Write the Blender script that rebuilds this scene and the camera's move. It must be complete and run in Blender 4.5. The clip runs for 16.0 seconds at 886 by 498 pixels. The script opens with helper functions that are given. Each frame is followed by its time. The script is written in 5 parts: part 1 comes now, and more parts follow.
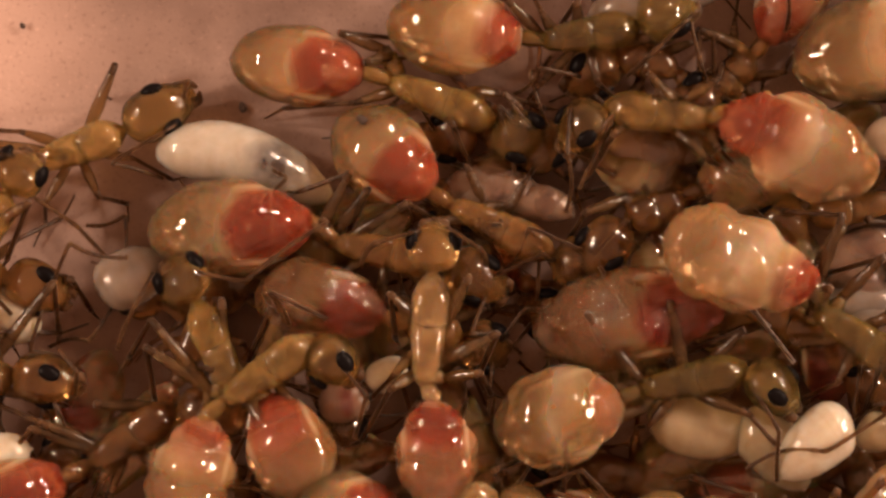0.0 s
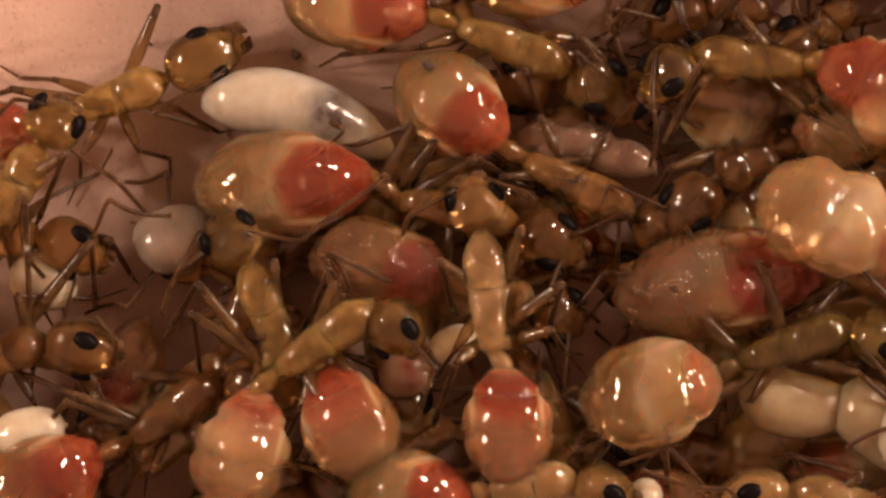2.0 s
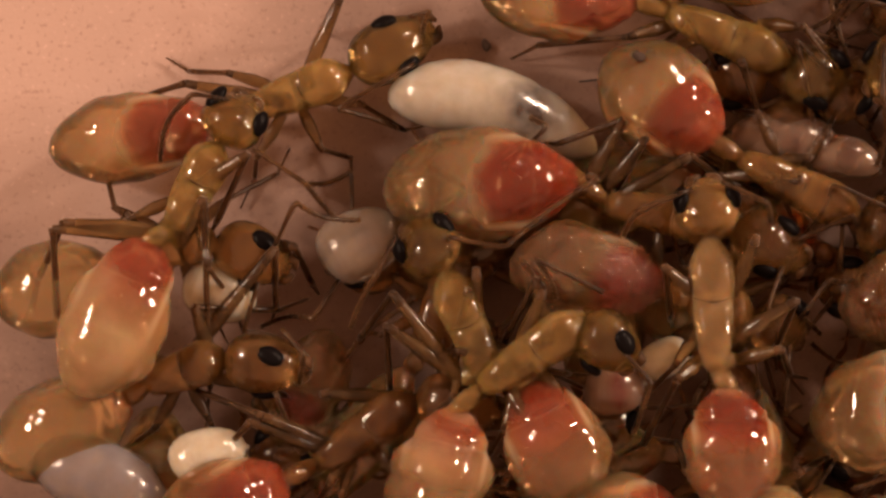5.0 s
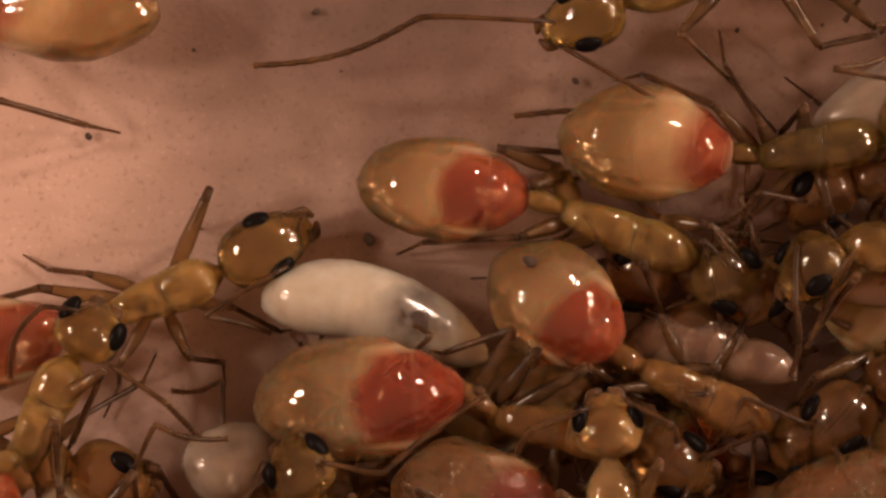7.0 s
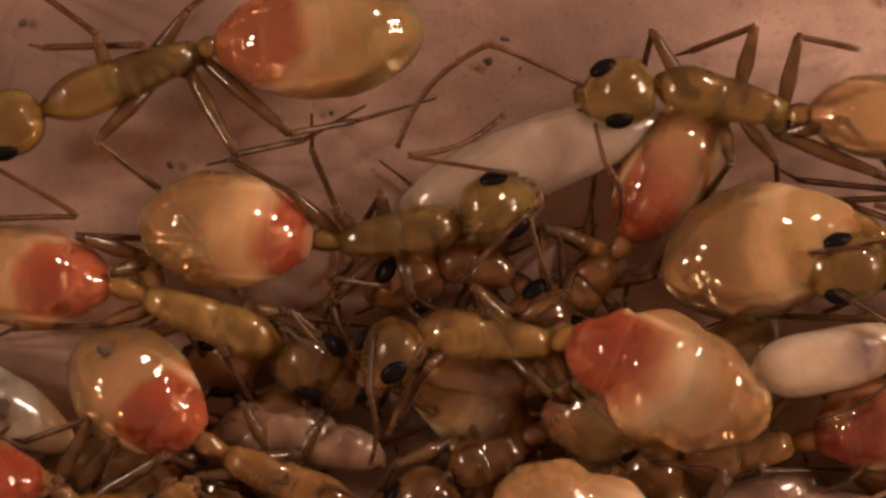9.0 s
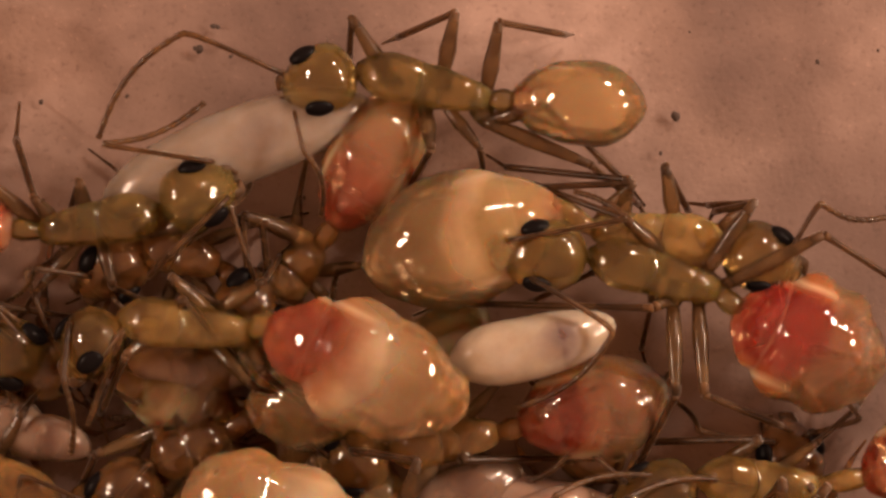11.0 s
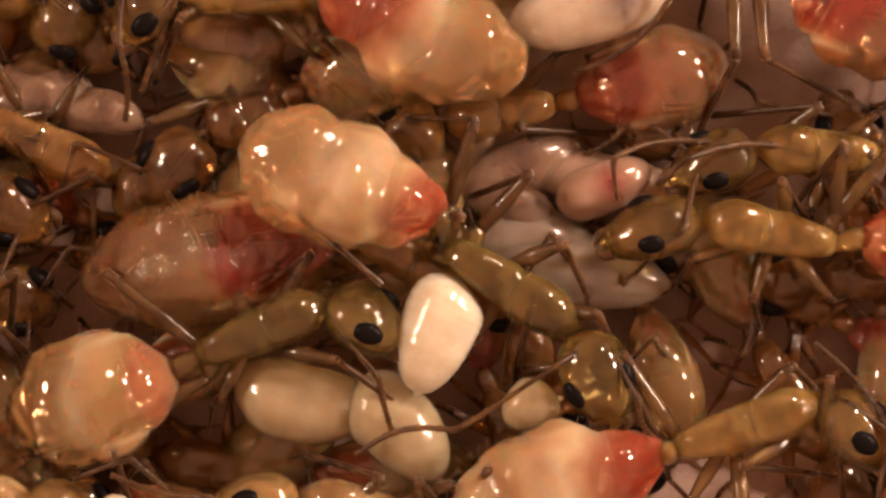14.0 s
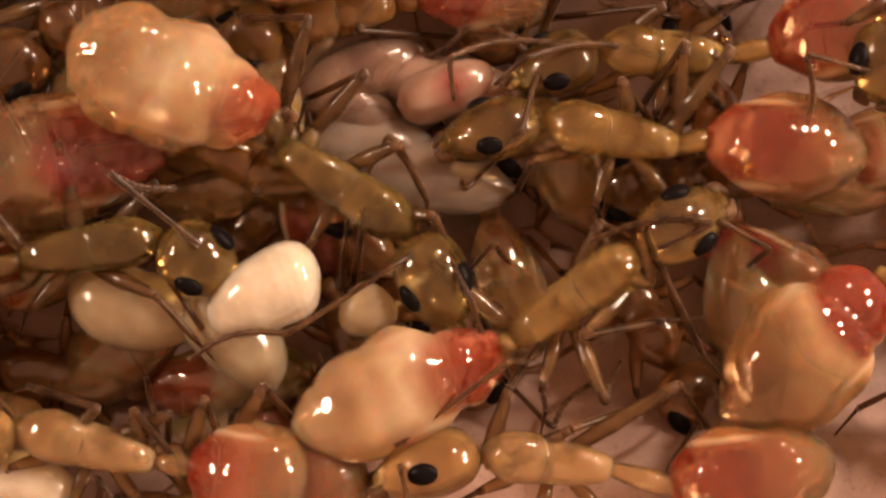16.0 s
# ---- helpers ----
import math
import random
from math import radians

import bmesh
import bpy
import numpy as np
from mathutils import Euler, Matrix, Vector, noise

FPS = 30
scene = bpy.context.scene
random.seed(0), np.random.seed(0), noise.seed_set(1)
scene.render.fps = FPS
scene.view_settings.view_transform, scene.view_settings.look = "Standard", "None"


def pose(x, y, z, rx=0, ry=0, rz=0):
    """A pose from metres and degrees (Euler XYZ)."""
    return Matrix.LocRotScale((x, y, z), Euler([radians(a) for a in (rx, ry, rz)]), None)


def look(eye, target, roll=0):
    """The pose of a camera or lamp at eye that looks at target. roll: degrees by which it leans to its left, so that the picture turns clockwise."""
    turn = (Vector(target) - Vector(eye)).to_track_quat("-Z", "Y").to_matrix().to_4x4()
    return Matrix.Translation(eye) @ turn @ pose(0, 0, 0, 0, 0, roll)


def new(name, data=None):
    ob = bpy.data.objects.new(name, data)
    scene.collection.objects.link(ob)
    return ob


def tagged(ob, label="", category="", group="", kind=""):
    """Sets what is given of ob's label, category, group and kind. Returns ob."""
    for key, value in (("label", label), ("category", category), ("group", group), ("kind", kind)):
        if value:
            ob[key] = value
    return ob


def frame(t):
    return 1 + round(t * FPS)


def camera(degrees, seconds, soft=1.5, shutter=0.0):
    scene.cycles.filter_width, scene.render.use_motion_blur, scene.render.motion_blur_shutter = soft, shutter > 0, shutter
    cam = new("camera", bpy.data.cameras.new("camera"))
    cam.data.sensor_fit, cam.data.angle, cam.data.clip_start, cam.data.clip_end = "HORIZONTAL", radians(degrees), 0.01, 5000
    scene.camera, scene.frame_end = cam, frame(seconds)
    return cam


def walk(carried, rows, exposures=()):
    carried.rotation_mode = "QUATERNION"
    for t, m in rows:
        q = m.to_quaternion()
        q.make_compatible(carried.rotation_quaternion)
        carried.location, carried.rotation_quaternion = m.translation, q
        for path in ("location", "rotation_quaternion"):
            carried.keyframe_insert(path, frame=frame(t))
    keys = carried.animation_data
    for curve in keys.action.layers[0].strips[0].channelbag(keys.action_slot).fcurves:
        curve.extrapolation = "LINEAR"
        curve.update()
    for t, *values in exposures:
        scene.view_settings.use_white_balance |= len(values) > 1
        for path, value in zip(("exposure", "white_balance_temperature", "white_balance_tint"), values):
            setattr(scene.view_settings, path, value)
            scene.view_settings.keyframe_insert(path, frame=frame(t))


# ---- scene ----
cam = camera(20.0, 16.0, soft=2.7)
MM = 0.001  # the plan below is in millimetres


def mm(x, y, z):
    return Vector((x * MM, y * MM, z * MM))


# seconds, x, y, height in mm, turn in degrees; the camera looks straight down
ROWS = [
    (0.0, -1.403, -0.845, 58.8, 0.22),
    (0.5, -2.047, -1.424, 54.128, 0.26),
    (1.0, -2.173, -1.648, 54.116, 0.29),
    (1.5, -2.451, -1.687, 54.145, 0.29),
    (2.0, -2.898, -1.718, 54.062, 0.36),
    (2.5, -3.398, -1.756, 54.21, 0.38),
    (3.0, -4.061, -1.8, 54.404, 0.36),
    (3.5, -4.808, -1.825, 54.586, 0.34),
    (3.7, -5.106, -1.826, 54.69, 0.33),
    (5.8, -7.406, -0.919, 46.607, 0.17),
    (6.0, -7.162, -0.083, 46.24, 0.16),
    (6.5, -6.155, 1.753, 46.076, 0.05),
    (7.0, -4.752, 2.271, 46.164, -0.01),
    (7.5, -3.002, 2.69, 46.173, -0.1),
    (8.0, -1.11, 3.133, 46.108, -0.15),
    (8.5, 0.782, 3.554, 46.102, 0.06),
    (9.0, 2.68, 3.791, 46.072, -0.3),
    (9.5, 4.575, 3.86, 45.989, -0.3),
    (10.0, 6.207, 3.894, 45.97, 0.02),
    (10.2, 6.696, 3.875, 45.941, -0.11),
    (12.3, 8.799, 1.898, 45.617, -0.67),
    (12.5, 8.882, 1.49, 45.626, -0.59),
    (13.0, 8.535, 0.301, 45.614, -0.46),
    (13.5, 7.687, -0.968, 45.529, -0.46),
    (14.0, 6.907, -2.246, 45.378, -0.42),
    (14.5, 6.704, -3.273, 45.395, -0.38),
    (15.0, 7.141, -3.806, 45.243, -0.3),
    (15.5, 8.12, -3.922, 45.192, -0.36),
    (16.0, 9.67, -3.916, 44.564, -0.5),
]
EXPOSURES = [(0.0, -0.06), (3.5, -0.12), (6.5, -0.42), (8.0, -0.40), (9.0, -0.30), (10.0, -0.15), (12.5, 0.06), (14.5, 0.35), (16.0, 0.30)]
walk(cam, [(t, pose(x * MM, y * MM, z * MM, 0, 0, turn)) for t, x, y, z, turn in ROWS], exposures=EXPOSURES)

# ---- light: five small lamps round the camera and a dim warm room ----
world = bpy.data.worlds.new("room")
scene.world = world
world.use_nodes = True
world.node_tree.nodes["Background"].inputs["Color"].default_value = (0.51, 0.224, 0.112, 1)
world.node_tree.nodes["Background"].inputs["Strength"].default_value = 2.05


def lamp(x, y, z, watts, size, colour):
    data = bpy.data.lights.new("lamp", "AREA")
    data.shape, data.size, data.energy, data.color = "DISK", size * MM, watts, colour
    ob = new("lamp", data)
    ob.matrix_world = look(mm(x, y, z), mm(0, 0, 0))
    return tagged(ob, "small warm lamp over the ants", "lamp")


lamp(-47, 6, 36, 0.0180, 5.8, (1.0, 0.690, 0.500))
lamp(-49, 21, 38, 0.0180, 5.8, (1.0, 0.690, 0.500))
lamp(87, 10, 42, 0.0700, 10.4, (1.0, 0.690, 0.505))
lamp(80, 36, 42, 0.0660, 10.4, (1.0, 0.690, 0.505))
lamp(52, 62, 54, 0.0640, 9.8, (1.0, 0.690, 0.505))

# ---- materials ----


def material(name):
    m = bpy.data.materials.new(name)
    m.use_nodes = True
    n = m.node_tree.nodes
    return m, n, m.node_tree.links, n["Principled BSDF"]


def noise_node(n, k, coord, scale, detail=3.0):
    t = n.new("ShaderNodeTexNoise")
    t.inputs["Scale"].default_value, t.inputs["Detail"].default_value = scale, detail
    k.new(coord, t.inputs["Vector"])
    return t


def ramp(n, k, fac, stops):
    r = n.new("ShaderNodeValToRGB")
    e = r.color_ramp.elements
    while len(e) < len(stops):
        e.new(0.5)
    for el, (p, c) in zip(e, stops):
        el.position, el.color = p, (*c, 1)
    k.new(fac, r.inputs["Fac"])
    return r


def mix_colour(n, k, fac, a, b, mode="MIX"):
    m = n.new("ShaderNodeMix")
    m.data_type, m.blend_type = "RGBA", mode
    for s, v in ((m.inputs[0], fac), (m.inputs[6], a), (m.inputs[7], b)):
        if isinstance(v, (int, float)):
            s.default_value = v
        elif isinstance(v, tuple):
            s.default_value = (*v, 1)
        else:
            k.new(v, s)
    return m.outputs[2]


def bump(n, k, height, strength, distance, bsdf):
    b = n.new("ShaderNodeBump")
    b.inputs["Strength"].default_value, b.inputs["Distance"].default_value = strength, distance
    k.new(height, b.inputs["Height"])
    k.new(b.outputs["Normal"], bsdf.inputs["Normal"])


def waxy(bsdf, sss, radius, rough, coat=0.0, clear=0.0, spec=0.5, depth=0.002):
    bsdf.inputs["Subsurface Weight"].default_value = sss
    bsdf.inputs["Subsurface Radius"].default_value = radius
    bsdf.inputs["Subsurface Scale"].default_value = depth
    bsdf.inputs["Subsurface Anisotropy"].default_value = 0.4
    bsdf.inputs["Roughness"].default_value = rough
    bsdf.inputs["Coat Weight"].default_value = coat
    bsdf.inputs["Coat Roughness"].default_value = 0.05
    bsdf.inputs["Specular IOR Level"].default_value = spec
    bsdf.inputs["Transmission Weight"].default_value = clear
    bsdf.inputs["IOR"].default_value = 1.38


def see_through(m, n, k, bsdf, opacity, tint, rough=0.05, thick=0.8, ior=1.52):
    """Lets a share of the light straight through the skin, dyed by it, under a wet-looking gloss."""
    out = n["Material Output"]
    clear = n.new("ShaderNodeBsdfTransparent")
    if isinstance(tint, tuple):
        clear.inputs["Color"].default_value = (*tint, 1)
    else:
        k.new(tint, clear.inputs["Color"])
    mix = n.new("ShaderNodeMixShader")
    if isinstance(opacity, float):
        mix.inputs[0].default_value = opacity
    else:
        k.new(opacity, mix.inputs[0])
    bent = n.new("ShaderNodeBsdfRefraction")
    bent.inputs["IOR"].default_value, bent.inputs["Roughness"].default_value = 1.33, 0.10
    for link in clear.inputs["Color"].links:
        k.new(link.from_socket, bent.inputs["Color"])
    if isinstance(tint, tuple):
        bent.inputs["Color"].default_value = (*tint, 1)
    inside = n.new("ShaderNodeMixShader")
    inside.inputs[0].default_value = thick
    k.new(clear.outputs[0], inside.inputs[1])
    k.new(bent.outputs[0], inside.inputs[2])
    k.new(inside.outputs[0], mix.inputs[1])
    k.new(bsdf.outputs[0], mix.inputs[2])
    gloss = n.new("ShaderNodeBsdfGlossy")
    gloss.inputs["Roughness"].default_value = rough
    fresnel = n.new("ShaderNodeFresnel")
    fresnel.inputs["IOR"].default_value = ior
    for link in bsdf.inputs["Normal"].links:
        k.new(link.from_socket, gloss.inputs["Normal"])
        k.new(link.from_socket, fresnel.inputs["Normal"])
    wet = n.new("ShaderNodeMixShader")
    k.new(fresnel.outputs[0], wet.inputs[0])
    k.new(mix.outputs[0], wet.inputs[1])
    k.new(gloss.outputs[0], wet.inputs[2])
    k.new(wet.outputs[0], out.inputs["Surface"])


def cuticle(name, dark, light, rough=0.2, sss=0.4, coat=0.0, clear=0.26, tint=(0.88, 0.74, 0.50), gloss=0.07, ior=1.52):
    """Translucent insect skin: mottled, glossy, finely pitted."""
    m, n, k, b = material(name)
    c = n.new("ShaderNodeTexCoord").outputs["Object"]
    big = noise_node(n, k, c, 2600, 3)
    fine = noise_node(n, k, c, 4200, 4)
    col = ramp(n, k, big.outputs["Fac"], ((0.36, dark), (0.62, light)))
    info = n.new("ShaderNodeObjectInfo")
    vary = ramp(n, k, info.outputs["Random"], ((0.0, (0.78, 0.76, 0.72)), (1.0, (1.1, 1.08, 1.02))))
    col = mix_colour(n, k, 1.0, col.outputs["Color"], vary.outputs["Color"], "MULTIPLY")
    wide = noise_node(n, k, c, 820, 2)
    cloud = ramp(n, k, wide.outputs["Fac"], ((0.38, (0.58, 0.52, 0.46)), (0.60, (1.16, 1.15, 1.12))))
    col = mix_colour(n, k, 0.8, col, cloud.outputs["Color"], "MULTIPLY")
    k.new(col, b.inputs["Base Color"])
    waxy(b, sss, (1.0, 0.62, 0.25), rough, coat, depth=0.0006, spec=0.1)
    bump(n, k, fine.outputs["Fac"], 0.16, 0.00006, b)
    see_through(m, n, k, b, clear, tint, gloss, thick=0.5, ior=ior)
    return m


SKIN = {
    "y": cuticle("yellow_cuticle", (0.215, 0.142, 0.044), (0.50, 0.368, 0.148), tint=(0.91, 0.79, 0.50), clear=0.24),
    "p": cuticle("pale_cuticle", (0.40, 0.285, 0.15), (0.60, 0.46, 0.27), tint=(0.93, 0.82, 0.60), clear=0.26),
    "o": cuticle("olive_cuticle", (0.095, 0.072, 0.022), (0.22, 0.170, 0.062), tint=(0.78, 0.66, 0.40), clear=0.24),
    # darkened brown: the shade deep in the heap is put into this colour
    "d": cuticle("shaded_brown_cuticle", (0.10, 0.050, 0.020), (0.22, 0.122, 0.050), clear=0.30, tint=(0.72, 0.50, 0.29), gloss=0.12),
    "b": cuticle("brown_cuticle", (0.19, 0.105, 0.038), (0.36, 0.215, 0.085), tint=(0.84, 0.66, 0.40), clear=0.28),
}
HEAD_SKIN = {
    "y": cuticle("amber_brown_cuticle", (0.098, 0.066, 0.024), (0.22, 0.154, 0.062), tint=(0.76, 0.62, 0.37), clear=0.24),
    "p": cuticle("pale_amber_cuticle", (0.26, 0.175, 0.075), (0.44, 0.31, 0.15), tint=(0.90, 0.76, 0.52), clear=0.24),
    "o": SKIN["o"],
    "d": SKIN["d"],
    "b": cuticle("umber_cuticle", (0.12, 0.066, 0.026), (0.25, 0.150, 0.062), tint=(0.78, 0.60, 0.36), clear=0.26),
}
LEG = cuticle("leg_cuticle", (0.045, 0.027, 0.013), (0.125, 0.078, 0.037), 0.5, 0.1, 0.0, 0.42, (0.64, 0.50, 0.34), 0.16, 1.34)
FEMUR = cuticle("golden_leg_cuticle", (0.075, 0.045, 0.019), (0.19, 0.122, 0.052), 0.3, 0.1, 0.0, 0.32, (0.76, 0.62, 0.42), 0.13, 1.4)
SHIN = cuticle("shin_cuticle", (0.026, 0.014, 0.007), (0.085, 0.048, 0.024), 0.5, 0.1, 0.0, 0.55, (0.60, 0.45, 0.30), 0.3, 1.25)
JAW = cuticle("jaw_cuticle", (0.030, 0.017, 0.009), (0.080, 0.044, 0.022), 0.5, 0.1, 0.0, 0.9, gloss=0.45, ior=1.15)

HAIR = cuticle("hair_cuticle", (0.30, 0.19, 0.09), (0.45, 0.30, 0.15), 0.3, 0.0, 0.0, 0.9)


def eye_black():
    m, n, k, b = material("eye_black")
    c = n.new("ShaderNodeTexCoord").outputs["Object"]
    v = n.new("ShaderNodeTexVoronoi")
    v.inputs["Scale"].default_value = 38000
    k.new(c, v.inputs["Vector"])
    b.inputs["Base Color"].default_value = (0.004, 0.0035, 0.004, 1)
    b.inputs["Roughness"].default_value = 0.3
    b.inputs["Specular IOR Level"].default_value = 0.035
    bump(n, k, v.outputs["Distance"], 0.12, 0.000008, b)
    return m


EYE = eye_black()


def gaster_skin(name, stops, sss=0.7, front=0.36, rear=0.20, wrinkle=0.13, crease_depth=0.5, paleness=0.66):
    """Stretched, clear gaster: colours of the food in it follow its length, with pale bands at the joints of its plates."""
    m, n, k, b = material(name)
    tc = n.new("ShaderNodeTexCoord")
    warp = noise_node(n, k, tc.outputs["Object"], 620, 2)
    sep = n.new("ShaderNodeSeparateXYZ")
    k.new(tc.outputs["Generated"], sep.inputs[0])
    add = n.new("ShaderNodeMath")
    add.operation = "MULTIPLY_ADD"
    k.new(warp.outputs["Fac"], add.inputs[0])
    add.inputs[1].default_value = 0.30
    k.new(sep.outputs["X"], add.inputs[2])
    sub = n.new("ShaderNodeMath")
    sub.operation = "SUBTRACT"
    k.new(add.outputs[0], sub.inputs[0])
    sub.inputs[1].default_value = 0.17
    # the food's edge bulges backwards in the middle
    off = n.new("ShaderNodeMath")
    off.operation = "SUBTRACT"
    k.new(sep.outputs["Y"], off.inputs[0])
    off.inputs[1].default_value = 0.5
    square = n.new("ShaderNodeMath")
    square.operation = "MULTIPLY"
    k.new(off.outputs[0], square.inputs[0])
    k.new(off.outputs[0], square.inputs[1])
    bulge = n.new("ShaderNodeMath")
    bulge.operation = "MULTIPLY_ADD"
    k.new(square.outputs[0], bulge.inputs[0])
    bulge.inputs[1].default_value = 0.55
    k.new(sub.outputs[0], bulge.inputs[2])
    sub = bulge
    col = ramp(n, k, sub.outputs[0], stops).outputs["Color"]
    blotch = noise_node(n, k, tc.outputs["Object"], 950, 5)
    tone = ramp(n, k, blotch.outputs["Fac"], ((0.34, (0.62, 0.52, 0.42)), (0.68, (1.14, 1.12, 1.1))))
    col = mix_colour(n, k, 0.85, col, tone.outputs["Color"], "MULTIPLY")
    wide = noise_node(n, k, tc.outputs["Object"], 430, 2)
    rosy = ramp(n, k, wide.outputs["Fac"], ((0.46, (0, 0, 0)), (0.70, (0.20, 0.20, 0.20))))
    col = mix_colour(n, k, rosy.outputs["Color"], col, (0.50, 0.225, 0.125))
    seam = ramp(n, k, sep.outputs["X"], ((0.235, (0, 0, 0)), (0.25, (1, 1, 1)), (0.265, (0, 0, 0)), (0.545, (0, 0, 0)), (0.56, (1, 1, 1)), (0.575, (0, 0, 0))))
    half = n.new("ShaderNodeMath")
    half.operation = "MULTIPLY"
    k.new(seam.outputs["Color"], half.inputs[0])
    half.inputs[1].default_value = 0.12
    col = mix_colour(n, k, half.outputs[0], col, (0.80, 0.55, 0.36))
    # the pale folded skin along both flanks
    y = n.new("ShaderNodeMath")
    y.operation = "MULTIPLY_ADD"
    k.new(warp.outputs["Fac"], y.inputs[0])
    y.inputs[1].default_value = 0.10
    k.new(sep.outputs["Y"], y.inputs[2])
    fold = ramp(n, k, y.outputs[0], ((0.13, (0, 0, 0)), (0.17, (1, 1, 1)), (0.23, (0, 0, 0)), (0.87, (0, 0, 0)), (0.92, (1, 1, 1)), (0.96, (0, 0, 0))))
    part_x = ramp(n, k, sep.outputs["X"], ((0.04, (0, 0, 0)), (0.16, (0.8, 0.8, 0.8)), (0.45, (0.7, 0.7, 0.7)), (0.62, (0, 0, 0))))
    both = n.new("ShaderNodeMath")
    both.operation = "MULTIPLY"
    k.new(fold.outputs["Color"], both.inputs[0])
    k.new(part_x.outputs["Color"], both.inputs[1])
    # below the fold the clear skin is amber
    flank = ramp(n, k, y.outputs[0], ((0.12, (1, 1, 1)), (0.30, (0, 0, 0)), (0.80, (0, 0, 0)), (0.96, (1, 1, 1))))
    some = n.new("ShaderNodeMath")
    some.operation = "MULTIPLY"
    k.new(flank.outputs["Color"], some.inputs[0])
    some.inputs[1].default_value = 0.55 if paleness < 0.7 else 0.2
    col = mix_colour(n, k, some.outputs[0], col, (0.54, 0.27, 0.09))
    col = mix_colour(n, k, both.outputs[0], col, (0.84, 0.64, 0.43))
    crease = ramp(n, k, sub.outputs[0], ((0.195, (0, 0, 0)), (0.205, (1, 1, 1)), (0.215, (0, 0, 0))))
    line = n.new("ShaderNodeMath")
    line.operation = "MULTIPLY"
    k.new(crease.outputs["Color"], line.inputs[0])
    line.inputs[1].default_value = crease_depth
    col = mix_colour(n, k, line.outputs[0], col, (0.16, 0.03, 0.02))
    k.new(col, b.inputs["Base Color"])
    waxy(b, sss, (1.0, 0.45, 0.22), 0.10, 0.0, depth=0.0011, spec=0.0)
    fine = noise_node(n, k, tc.outputs["Object"], 2300, 4)
    folds = noise_node(n, k, tc.outputs["Object"], 900, 2)
    both_bumps = n.new("ShaderNodeMath")
    both_bumps.operation = "MULTIPLY_ADD"
    k.new(folds.outputs["Fac"], both_bumps.inputs[0])
    both_bumps.inputs[1].default_value = 1.6
    k.new(fine.outputs["Fac"], both_bumps.inputs[2])
    bump(n, k, both_bumps.outputs[0], wrinkle, 0.00013, b)
    opacity = ramp(n, k, sub.outputs[0], ((0.42, (front,) * 3), (0.60, (rear,) * 3))).outputs["Color"]
    see_through(m, n, k, b, opacity, mix_colour(n, k, paleness * 0.9, col, (0.96, 0.865, 0.67)), thick=0.42, ior=1.60)
    return m


